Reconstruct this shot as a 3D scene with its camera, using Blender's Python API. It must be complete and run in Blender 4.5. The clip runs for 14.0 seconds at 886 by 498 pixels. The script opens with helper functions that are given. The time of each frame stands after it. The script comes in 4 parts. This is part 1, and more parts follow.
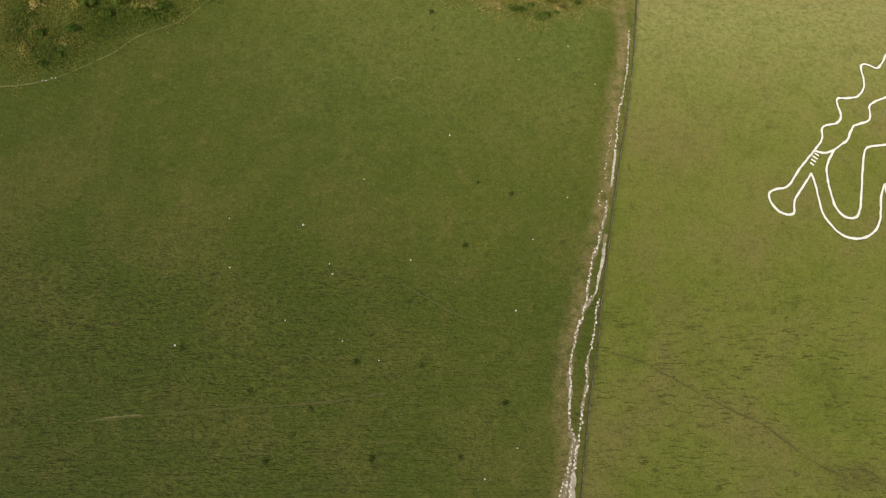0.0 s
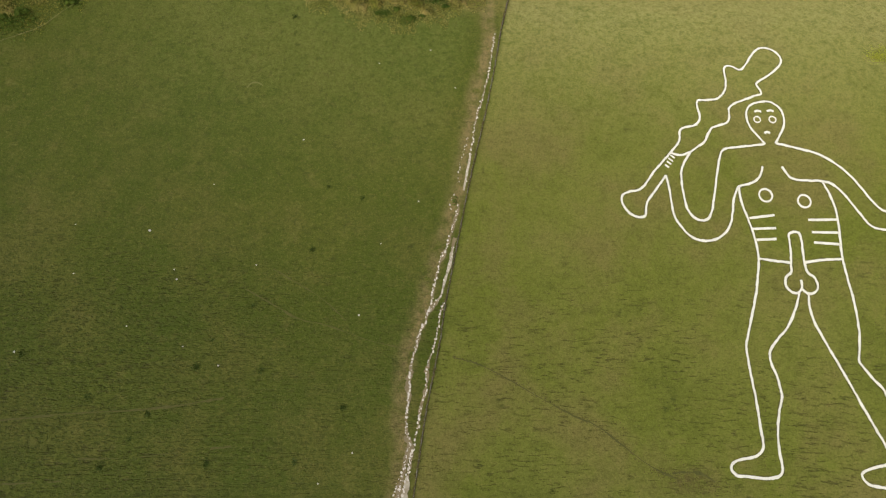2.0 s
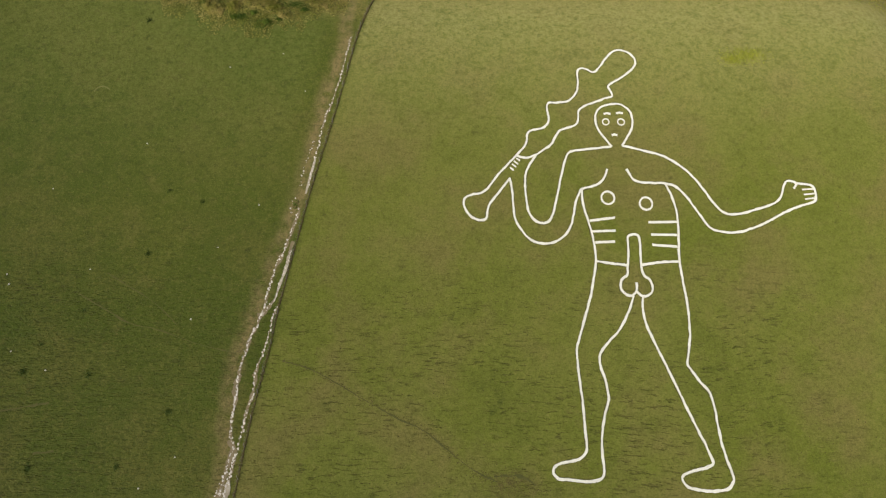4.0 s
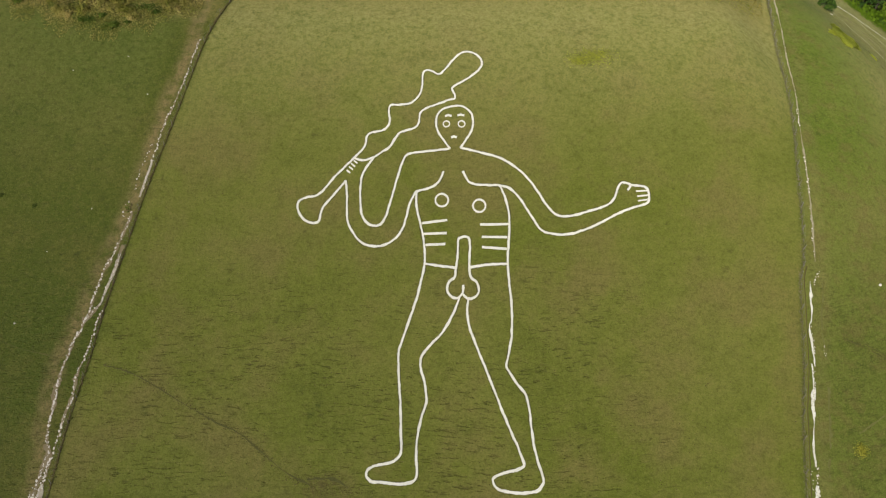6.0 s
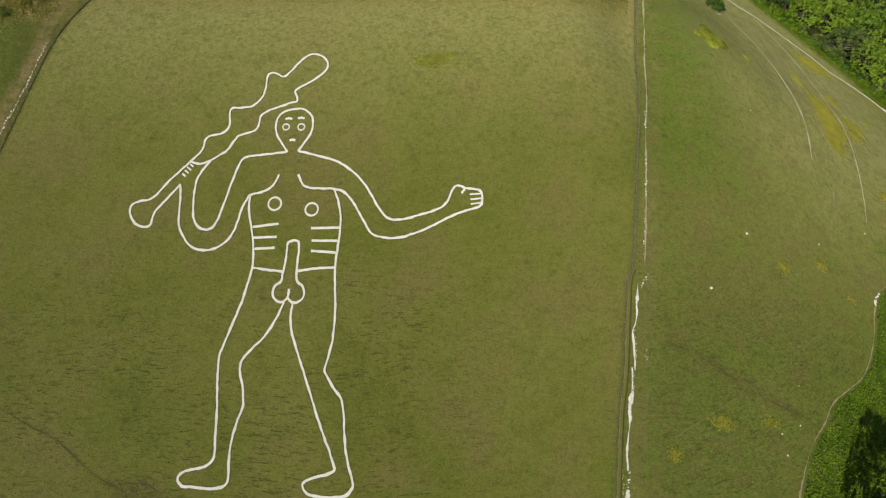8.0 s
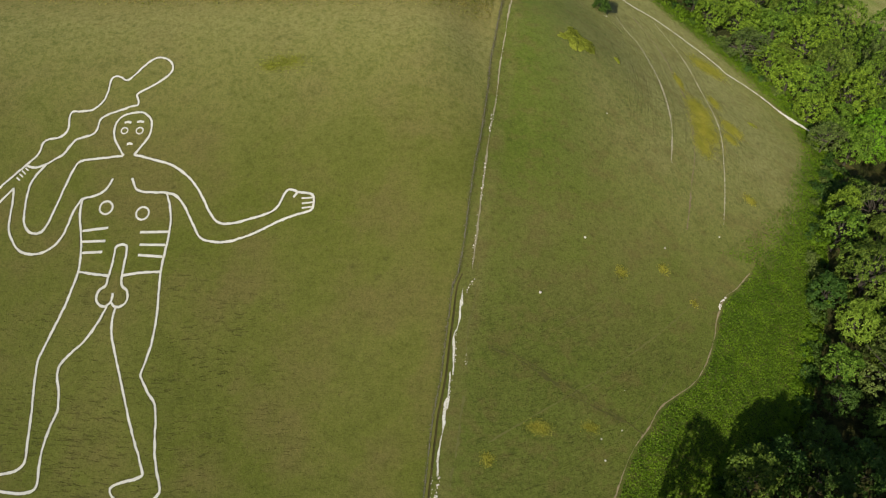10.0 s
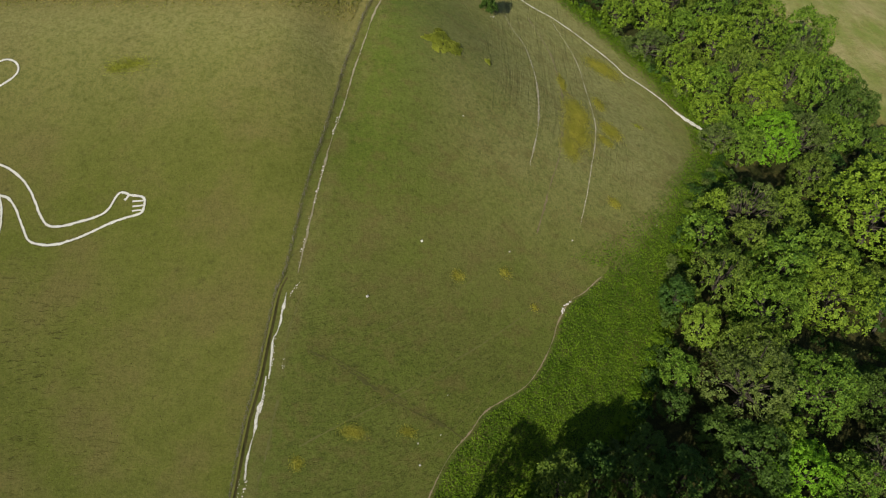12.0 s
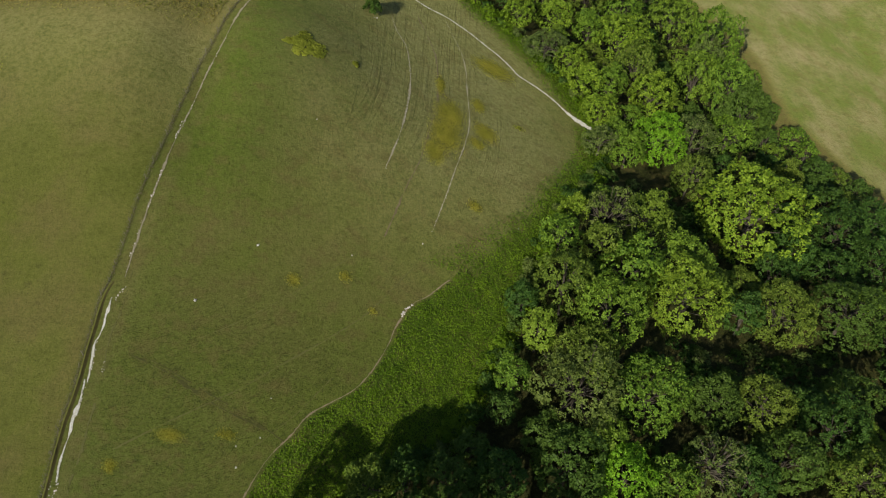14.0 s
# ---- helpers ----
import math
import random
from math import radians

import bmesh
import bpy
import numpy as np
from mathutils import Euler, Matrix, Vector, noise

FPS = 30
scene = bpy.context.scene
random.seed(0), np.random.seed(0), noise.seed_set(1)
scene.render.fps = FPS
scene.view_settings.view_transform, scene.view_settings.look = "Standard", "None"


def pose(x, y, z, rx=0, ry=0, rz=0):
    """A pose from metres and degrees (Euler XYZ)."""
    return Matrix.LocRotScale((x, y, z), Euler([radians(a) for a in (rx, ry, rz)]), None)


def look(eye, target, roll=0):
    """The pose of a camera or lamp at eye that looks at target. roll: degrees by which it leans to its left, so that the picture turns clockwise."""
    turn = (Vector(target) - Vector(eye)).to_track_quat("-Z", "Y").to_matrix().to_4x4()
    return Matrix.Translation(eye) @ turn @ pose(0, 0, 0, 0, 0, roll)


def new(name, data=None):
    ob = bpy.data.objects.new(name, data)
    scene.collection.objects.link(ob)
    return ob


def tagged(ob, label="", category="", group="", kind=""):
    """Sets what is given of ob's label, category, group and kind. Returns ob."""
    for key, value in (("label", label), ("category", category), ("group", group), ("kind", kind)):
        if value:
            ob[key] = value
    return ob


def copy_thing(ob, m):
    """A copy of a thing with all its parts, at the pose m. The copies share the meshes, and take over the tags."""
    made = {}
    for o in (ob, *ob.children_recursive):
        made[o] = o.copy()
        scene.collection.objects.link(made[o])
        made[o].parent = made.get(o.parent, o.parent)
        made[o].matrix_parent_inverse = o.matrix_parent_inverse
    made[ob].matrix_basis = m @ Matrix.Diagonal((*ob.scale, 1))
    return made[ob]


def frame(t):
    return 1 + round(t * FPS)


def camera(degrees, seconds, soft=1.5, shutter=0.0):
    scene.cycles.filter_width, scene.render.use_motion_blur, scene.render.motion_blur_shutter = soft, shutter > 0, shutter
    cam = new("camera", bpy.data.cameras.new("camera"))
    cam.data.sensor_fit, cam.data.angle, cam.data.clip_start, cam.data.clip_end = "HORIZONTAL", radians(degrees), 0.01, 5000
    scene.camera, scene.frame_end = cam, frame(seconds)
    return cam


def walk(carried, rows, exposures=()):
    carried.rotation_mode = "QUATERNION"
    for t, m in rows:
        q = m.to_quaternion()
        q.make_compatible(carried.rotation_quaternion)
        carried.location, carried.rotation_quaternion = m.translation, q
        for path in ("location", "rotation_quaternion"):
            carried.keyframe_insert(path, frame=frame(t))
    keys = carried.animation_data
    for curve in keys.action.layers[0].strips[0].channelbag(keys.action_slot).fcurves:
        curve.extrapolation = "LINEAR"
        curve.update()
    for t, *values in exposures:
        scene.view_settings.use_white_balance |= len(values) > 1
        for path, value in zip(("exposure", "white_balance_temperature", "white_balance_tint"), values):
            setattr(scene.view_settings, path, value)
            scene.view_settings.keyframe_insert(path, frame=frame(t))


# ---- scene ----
cam = camera(66.0, 14.0, soft=1.2)
PATH = [
    (0, (-73.004, -70.811, 66.742), (-72.995, -69.348, 65.378), 0.8),
    (0.5, (-67.872, -70.728, 66.733), (-67.863, -69.263, 65.372), 0.7),
    (1, (-62.44, -70.614, 66.993), (-62.433, -69.15, 65.631), 0.6),
    (1.5, (-56.73, -70.512, 67.222), (-56.725, -69.049, 65.859), 0.4),
    (2, (-50.948, -70.487, 67.28), (-50.945, -69.022, 65.918), 0.3),
    (2.5, (-45.187, -70.515, 67.301), (-45.185, -69.048, 65.941), 0.2),
    (3, (-39.442, -70.398, 67.363), (-39.44, -68.931, 66.004), 0.2),
    (5.5, (-9.438, -69.898, 68.139), (-9.431, -68.436, 66.775), 0.0),
    (6, (-3.293, -69.68, 68.431), (-3.286, -68.222, 67.062), -0.0),
    (6.5, (2.87, -69.536, 68.593), (2.877, -68.08, 67.222), -0.0),
    (7, (9.02, -69.405, 68.701), (9.028, -67.949, 67.329), -0.0),
    (7.5, (15.219, -69.225, 68.811), (15.226, -67.771, 67.438), -0.1),
    (8, (21.535, -69.0, 68.987), (21.539, -67.548, 67.611), -0.2),
    (10.5, (53.01, -68.321, 69.34), (53.007, -66.872, 67.962), -0.4),
    (11, (59.471, -68.096, 69.445), (59.464, -66.649, 68.065), -0.5),
    (11.5, (65.954, -67.886, 69.714), (65.942, -66.441, 68.331), -0.5),
    (12, (72.327, -67.58, 69.946), (72.313, -66.139, 68.56), -0.5),
    (12.5, (78.654, -67.319, 70.488), (78.639, -65.884, 69.095), -0.5),
    (13, (84.922, -67.112, 71.005), (84.908, -65.681, 69.608), -0.4),
    (13.5, (91.191, -66.812, 71.428), (91.179, -65.385, 70.026), -0.2),
    (14, (97.493, -66.721, 72.08), (97.482, -65.299, 70.674), -0.2),
]
walk(cam, [(t, look(eye, target, roll)) for t, eye, target, roll in PATH])

# ---- light ----
world = bpy.data.worlds.new("sky")
scene.world = world
world.use_nodes = True
wn = world.node_tree.nodes
sky = wn.new("ShaderNodeTexSky")
sky.sky_type, sky.sun_disc = "NISHITA", False
SUN_AZ, SUN_EL = math.radians(208.0), math.radians(28.5)
sky.sun_elevation, sky.sun_rotation = SUN_EL, SUN_AZ
wn["Background"].inputs["Strength"].default_value = 0.078
world.node_tree.links.new(sky.outputs[0], wn["Background"].inputs[0])
sun = new("sun", bpy.data.lights.new("sun", "SUN"))
sun.data.energy, sun.data.angle, sun.data.color = 4.0, math.radians(0.6), (1.0, 0.93, 0.78)
SUN_DIR = Vector((math.sin(SUN_AZ) * math.cos(SUN_EL), math.cos(SUN_AZ) * math.cos(SUN_EL), math.sin(SUN_EL)))
sun.matrix_world = look((SUN_DIR * 300).to_tuple(), (0, 0, 0))
scene.view_settings.exposure = 0.0


# ---- plan of the hill ----
def soft(v, k):
    return k * np.logaddexp(0, v / k)


def hill(x, y):
    """Height of the turf over the figure's waist, in metres."""
    x, y = np.clip(np.asarray(x, float), -230, 240), np.clip(np.asarray(y, float), -75, 165)
    s, q, e, l = soft(x - 52, 6), soft(y - 38, 6), soft(x - 100, 10), soft(-x - 40, 10)
    z = -0.1142 + 0.0141 * x + 0.5342 * y - 0.000707 * y**2 + 0.00000695 * y**3
    z = z - 0.3456 * s - 0.001333 * s**2 - 0.004545 * s * y - 0.00000807 * s * y**2
    for a, cx, cy, rx, ry in ((-3.0, 55, 40, 7, 14), (-1.25, 56, 22, 7, 12), (1.5, 72, 52, 10, 14), (0.9, -58, 37, 14, 8), (1.0, 8, -20, 9, 13)):
        z = z + a * np.exp(-(((x - cx) / rx) ** 2) - ((y - cy) / ry) ** 2)
    return z - 0.5368 * q + 0.005881 * s * q + 0.2278 * e + 0.5252 * soft(x - 160, 12) + 0.0617 * l + 0.001547 * l * y


def ground_z(x, y):
    return float(hill(x, y))


def curve(points, step=0.4, closed=False):
    """Points along a smooth line through its control points."""
    pts = [Vector(p) for p in points]
    n = len(pts)
    out = []
    for i in range(n if closed else n - 1):
        if closed:
            a, b, c, d = pts[i - 1], pts[i], pts[(i + 1) % n], pts[(i + 2) % n]
        else:
            a, b, c, d = pts[max(i - 1, 0)], pts[i], pts[i + 1], pts[min(i + 2, n - 1)]
        m = max(1, round((c - b).length / step))
        for k in range(m):
            t = k / m
            out.append(0.5 * (2 * b + (c - a) * t + (2 * a - 5 * b + 4 * c - d) * t * t + (3 * b - a - 3 * c + d) * t**3))
    if not closed:
        out.append(pts[-1])
    return out


def x_at(line, y):
    """x of a line that runs down the hill, at the heights y (numpy)."""
    line = sorted((p[1], p[0]) for p in line)
    return np.interp(y, [p[0] for p in line], [p[1] for p in line])


FENCE_WEST = [(-38.2, 53), (-39.5, 45.3), (-41.1, 37.3), (-42.6, 28.9), (-44.5, 19.9), (-46.7, 11.1), (-48.2, 4.2), (-49.6, -2.2), (-50.5, -6.5), (-51.1, -10.3), (-51.8, -13.6), (-53.0, -19.0), (-54.1, -25.6), (-55.4, -34)]
FENCE_EAST = [(61.2, 68), (58.3, 56.6), (57.0, 50.2), (56.0, 44.2), (55.0, 39.0), (54.2, 31.8), (53.4, 26.0), (52.5, 20.7), (51.9, 18.0), (50.8, 11.7), (49.8, 4.9), (48.8, -0.1), (48.0, -2.0), (47.4, -5.8), (46.8, -9.7), (46.3, -13.2), (45.5, -16.7), (45.1, -18.6), (44.2, -25.1), (43.0, -34)]
CHALK_WEST = [(-42.2, 34.5), (-43.6, 28.2), (-44.9, 23.5), (-45.7, 18.6), (-46.5, 13.9), (-47.2, 10.0), (-48.7, 5.2), (-49.9, 1.4), (-51.4, -2.1), (-52.3, -6.0), (-53.3, -8.3), (-54.4, -11.5), (-55.0, -14.7), (-55.1, -18.1), (-55.4, -20.7), (-54.8, -22.8), (-55.1, -25.2), (-56.6, -31)]
CHALK_EAST = [(59.2, 51.4), (57.6, 41.1), (56.0, 31.4), (54.7, 24.9), (53.7, 19.1), (52.6, 12.8), (51.3, 8.5), (50.8, 3.7), (50.6, 0.7)]
LANE = [(98.0, 11.4), (94.2, 7.4), (92.4, 6.0), (90.9, 4.0), (89.4, 1.2), (88.6, -1.2), (87.5, -3.6), (85.9, -6.4), (83.6, -9.2), (80.1, -11.7), (77.5, -13.6), (75.4, -16.4), (72.9, -19.2), (71.3, -21.7), (69.8, -24.6), (66.5, -32)]
HILL_PATH = [(83, 93), (90.0, 90.7), (93.2, 89.9), (96.8, 89.9), (100.0, 88.9), (103.2, 87.4), (106.4, 85.3), (109.5, 83.2), (112.2, 80.7), (114.3, 77.8), (117.4, 76.5), (121.0, 74.6), (123.6, 72.5), (125.2, 70.5), (127.8, 68.7), (130.5, 67.5), (133.4, 66.3), (135.4, 64.9)]
WOOD_EDGE = [(98, 112), (107.4, 102.0), (116.0, 95.5), (126.7, 82.6), (132, 67.0), (131, 53.9), (118.1, 32.1), (112.6, 18.5), (107.9, 7.4), (103.8, -1.2), (98.3, -12.3), (85.3, -21), (78, -30), (70, -45)]
FIELD_EDGE = [(158, 185), (180, 159), (192, 140), (196, 126), (195, 108), (195, 97), (199.5, 87), (203.8, 76), (210, 66.5), (222, 50), (240, 20)]


# ---- materials ----
def material(name):
    m = bpy.data.materials.new(name)
    m.use_nodes = True
    return m, m.node_tree.nodes, m.node_tree.links


class Nodes:
    """Short hand for building a node tree."""

    def __init__(self, name):
        self.m, self.n, self.l = material(name)
        self.bsdf = self.n["Principled BSDF"]
        self.bsdf.inputs["Roughness"].default_value = 0.85
        self.bsdf.inputs["Specular IOR Level"].default_value = 0.2
        self.bsdf.inputs["Diffuse Roughness"].default_value = 1.0
        self.where = self.n.new("ShaderNodeTexCoord").outputs["Object"]

    def put(self, value, socket):
        if isinstance(value, (int, float)):
            socket.default_value = value
        elif isinstance(value, tuple):
            socket.default_value = (*value, 1.0) if len(socket.default_value) == 4 else value
        else:
            self.l.new(value, socket)

    def noise(self, scale, detail=4, rough=0.6, stretch=None, vector=None):
        v = vector or self.where
        if stretch:
            mp = self.n.new("ShaderNodeMapping")
            mp.inputs["Scale"].default_value = stretch
            self.l.new(v, mp.inputs["Vector"])
            v = mp.outputs[0]
        t = self.n.new("ShaderNodeTexNoise")
        t.inputs["Scale"].default_value, t.inputs["Detail"].default_value, t.inputs["Roughness"].default_value = scale, detail, rough
        self.l.new(v, t.inputs["Vector"])
        return t.outputs["Fac"]

    def ramp(self, fac, lo, hi, a=0.0, b=1.0):
        r = self.n.new("ShaderNodeMapRange")
        for key, v in (("Value", fac), ("From Min", lo), ("From Max", hi), ("To Min", a), ("To Max", b)):
            self.put(v, r.inputs[key])
        return r.outputs[0]

    def mix(self, fac, a, b):
        x = self.n.new("ShaderNodeMix")
        x.data_type = "RGBA"
        for k, v in ((0, fac), (6, a), (7, b)):
            self.put(v, x.inputs[k])
        return x.outputs[2]

    def math(self, op, a, b=0.0):
        x = self.n.new("ShaderNodeMath")
        x.operation = op
        self.put(a, x.inputs[0])
        self.put(b, x.inputs[1])
        return x.outputs[0]

    def attr(self, name):
        a = self.n.new("ShaderNodeAttribute")
        a.attribute_name = name
        s = self.n.new("ShaderNodeSeparateColor")
        self.l.new(a.outputs["Color"], s.inputs[0])
        return (*s.outputs, a.outputs["Alpha"])

    def bump(self, height, strength, distance):
        b = self.n.new("ShaderNodeBump")
        b.inputs["Strength"].default_value, b.inputs["Distance"].default_value = strength, distance
        self.l.new(height, b.inputs["Height"])
        self.l.new(b.outputs[0], self.bsdf.inputs["Normal"])

    def colour(self, c):
        self.put(c, self.bsdf.inputs["Base Color"])
        return self.m


def turf_material():
    k = Nodes("turf")
    enclosed, nettles, field, worn = k.attr("sward")
    rough, terraces, scar, shaded_floor = k.attr("sward_detail")
    meadow, lush, straw, grooves = k.attr("sward_kind")
    broad, patchy, mid, fine = k.noise(0.035, 5), k.noise(0.085, 5, 0.62), k.noise(1.3, 6, 0.72), k.noise(4.5, 4, 0.75)
    grain = k.noise(2.4, 4, 0.75)
    streak = k.noise(1.6, 4, 0.65, (0.5, 1.2, 0.5))
    west = k.mix(k.ramp(broad, 0.35, 0.65), (0.060, 0.089, 0.008), (0.094, 0.113, 0.014))
    west = k.mix(k.ramp(patchy, 0.44, 0.64, 0, 0.8), west, (0.120, 0.120, 0.024))
    inner = k.mix(k.ramp(broad, 0.35, 0.65), (0.131, 0.153, 0.019), (0.170, 0.178, 0.036))
    inner = k.mix(k.ramp(patchy, 0.46, 0.64, 0, 0.85), inner, (0.176, 0.154, 0.045))
    inner = k.mix(k.ramp(patchy, 0.46, 0.30, 0, 0.5), inner, (0.095, 0.120, 0.012))
    east = k.mix(k.ramp(broad, 0.38, 0.62), (0.128, 0.158, 0.024), (0.172, 0.182, 0.044))
    east = k.mix(k.ramp(patchy, 0.46, 0.66, 0, 0.8), east, (0.172, 0.158, 0.048))
    base = k.mix(enclosed, west, inner)
    base = k.mix(meadow, base, east)
    base = k.mix(k.math("MULTIPLY", lush, k.ramp(patchy, 0.3, 0.6, 0.5, 1.0)), base, (0.090, 0.138, 0.012))
    base = k.mix(field, base, k.mix(k.ramp(k.noise(0.10, 5, 0.6, (1.0, 0.55, 1.0)), 0.38, 0.70), (0.150, 0.195, 0.038), (0.315, 0.275, 0.135)))
    base = k.mix(k.math("MULTIPLY", straw, k.ramp(mid, 0.24, 0.56)), base, (0.284, 0.274, 0.098))
    # meadow lightened again: colour makes up for weak sun on this slope
    base = k.mix(k.math("MULTIPLY", k.math("MULTIPLY", straw, meadow), k.ramp(patchy, 0.35, 0.65, 0.15, 0.5)), base, (0.320, 0.318, 0.125))
    base = k.mix(k.math("MULTIPLY", rough, k.ramp(mid, 0.35, 0.6)), base, (0.23, 0.19, 0.06))
    base = k.mix(nettles, base, k.mix(k.ramp(mid, 0.35, 0.65), (0.056, 0.105, 0.009), (0.098, 0.155, 0.016)))
    base = k.mix(k.math("MULTIPLY", worn, k.ramp(k.noise(0.5, 5, 0.7), 0.33, 0.56)), base, (0.252, 0.190, 0.086))
    # near-black wood floor: the shade beneath the trees is part of its colour
    base = k.mix(shaded_floor, base, (0.022, 0.026, 0.008))
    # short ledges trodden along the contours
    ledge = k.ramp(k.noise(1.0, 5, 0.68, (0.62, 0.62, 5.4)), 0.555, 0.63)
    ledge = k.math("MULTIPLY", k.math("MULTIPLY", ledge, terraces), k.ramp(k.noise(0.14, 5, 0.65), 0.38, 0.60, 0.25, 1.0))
    groove = k.ramp(k.noise(1.0, 3, 0.5, (0.05, 0.05, 3.3)), 0.50, 0.64)
    groove = k.math("MULTIPLY", groove, grooves)
    # dips in the outer pastures: relief shade put into the colour, besides the bump
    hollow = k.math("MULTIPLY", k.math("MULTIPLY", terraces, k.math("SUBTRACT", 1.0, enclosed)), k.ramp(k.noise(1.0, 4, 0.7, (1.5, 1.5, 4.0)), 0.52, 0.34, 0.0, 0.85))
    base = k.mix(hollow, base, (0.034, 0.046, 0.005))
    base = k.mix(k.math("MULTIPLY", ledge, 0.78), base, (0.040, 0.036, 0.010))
    base = k.mix(k.math("MULTIPLY", groove, 0.20), base, (0.060, 0.060, 0.016))
    base = k.mix(k.math("MULTIPLY", scar, k.ramp(mid, 0.40, 0.60)), base, (0.085, 0.070, 0.022))
    blot = k.noise(0.42, 6, 0.72)
    base = k.mix(k.ramp(blot, 0.50, 0.30, 0.0, 0.40), base, (0.080, 0.096, 0.014))
    base = k.mix(k.ramp(blot, 0.54, 0.74, 0.0, 0.34), base, (0.205, 0.168, 0.054))
    # coarse tufts and bare crumbs in the grazed pastures outside the fences
    clod = k.math("MULTIPLY", k.ramp(k.noise(0.95, 5, 0.74), 0.545, 0.63), k.math("SUBTRACT", 1.0, enclosed))
    base = k.mix(k.math("MULTIPLY", clod, 0.36), base, (0.042, 0.046, 0.010))
    dry = k.math("MULTIPLY", k.ramp(k.noise(0.24, 5, 0.7, (1.0, 1.3, 1.0)), 0.50, 0.62), meadow)
    base = k.mix(k.math("MULTIPLY", dry, 0.45), base, (0.150, 0.118, 0.040))
    # tufts, dry stems, dung and thistle specks
    base = k.mix(k.ramp(mid, 0.26, 0.56, 0.30, 0.0), base, (0.032, 0.046, 0.004))
    base = k.mix(k.ramp(grain, 0.50, 0.24, 0.0, 0.42), base, (0.040, 0.056, 0.005))
    base = k.mix(k.ramp(grain, 0.54, 0.78, 0.0, 0.42), base, (0.225, 0.215, 0.060))
    base = k.mix(k.ramp(streak, 0.52, 0.75, 0.0, 0.14), base, (0.230, 0.205, 0.060))
    base = k.mix(k.ramp(fine, 0.52, 0.28, 0.0, 0.45), base, (0.030, 0.040, 0.004))
    base = k.mix(k.ramp(fine, 0.58, 0.78, 0.0, 0.60), base, (0.250, 0.225, 0.080))
    specks = k.ramp(k.noise(0.55, 3, 0.5), 0.67, 0.76, 0, 0.35)
    base = k.mix(specks, base, (0.030, 0.040, 0.008))
    height = k.math("ADD", k.math("MULTIPLY", mid, 0.6), k.math("MULTIPLY", fine, 0.3))
    height = k.math("SUBTRACT", k.math("SUBTRACT", height, k.math("MULTIPLY", hollow, 0.4)), k.math("ADD", k.math("MULTIPLY", ledge, 0.5), k.math("MULTIPLY", groove, 0.14)))
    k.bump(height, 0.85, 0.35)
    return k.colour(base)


def chalk_material(name, clean, dirt=0.60):
    k = Nodes(name)
    mid, fine = k.noise(0.8, 5, 0.7), k.noise(7, 4, 0.7)
    c = k.mix(k.ramp(mid, 0.3, 0.7), (0.60, 0.595, 0.55) if clean else (0.30, 0.25, 0.185), (0.72, 0.715, 0.68) if clean else (0.52, 0.48, 0.41))
    c = k.mix(k.ramp(fine, dirt if clean else 0.5, 0.8 if dirt > 0.5 else 0.64, 0, 0.6 if dirt > 0.5 and clean else 0.85), c, (0.40, 0.38, 0.26) if dirt > 0.5 else (0.26, 0.22, 0.13))
    k.bump(fine, 0.5, 0.06)
    return k.colour(c)


def plain(name, a, b, scale=3.0, bump=0.3, rough=0.85):
    k = Nodes(name)
    n = k.noise(scale, 5, 0.7)
    rnd = k.n.new("ShaderNodeObjectInfo").outputs["Random"]
    k.bump(n, bump, 0.05)
    k.bsdf.inputs["Roughness"].default_value = rough
    return k.colour(k.mix(k.ramp(k.math("ADD", k.math("MULTIPLY", n, 0.7), k.math("MULTIPLY", rnd, 0.3)), 0.25, 0.75), a, b))


def leaf_material(name, dark, light, tint=0.5, through_light=0.35, patch=0.5, speckle=0.45):
    k = Nodes(name)
    isl = k.n.new("ShaderNodeNewGeometry").outputs["Random Per Island"]
    rnd = k.n.new("ShaderNodeObjectInfo").outputs["Random"]
    clump = k.noise(patch, 4)
    k.bsdf.inputs["Diffuse Roughness"].default_value = 0.0
    c = k.mix(k.math("ADD", k.math("MULTIPLY", isl, speckle), k.ramp(clump, 0.32, 0.68, 0, 1 - speckle)), dark, light)
    c = k.mix(k.ramp(rnd, 0.45, 1.0, 0.0, tint), c, (0.165, 0.215, 0.028))
    c = k.mix(k.ramp(rnd, 0.55, 0.0, 0.0, 0.5 * tint), c, (0.045, 0.115, 0.018))
    k.bsdf.inputs["Roughness"].default_value = 0.55
    k.bsdf.inputs["Specular IOR Level"].default_value = 0.12
    k.colour(c)
    tr = k.n.new("ShaderNodeBsdfTranslucent")
    k.l.new(c, tr.inputs["Color"])
    ms = k.n.new("ShaderNodeMixShader")
    ms.inputs[0].default_value = through_light
    k.l.new(k.bsdf.outputs[0], ms.inputs[1])
    k.l.new(tr.outputs[0], ms.inputs[2])
    k.l.new(ms.outputs[0], k.n["Material Output"].inputs["Surface"])
    return k.m


TURF = turf_material()
CHALK = chalk_material("rammed_chalk", True)
CHALK_DIRT = chalk_material("trodden_chalk", False)
CHALK_SCAR = chalk_material("bare_chalk", True, 0.5)
FOOTHOLD = plain("trodden_chalk_foothold", (0.46, 0.42, 0.375), (0.76, 0.72, 0.675), 3.0, 0.5)
STONE = plain("chalk_stone", (0.42, 0.385, 0.34), (0.68, 0.66, 0.625), 4.0)
BARK = plain("bark", (0.035, 0.030, 0.022), (0.095, 0.084, 0.066), 6.0, 0.6)
POST = plain("weathered_oak", (0.10, 0.09, 0.075), (0.26, 0.24, 0.20), 5.0, 0.5)
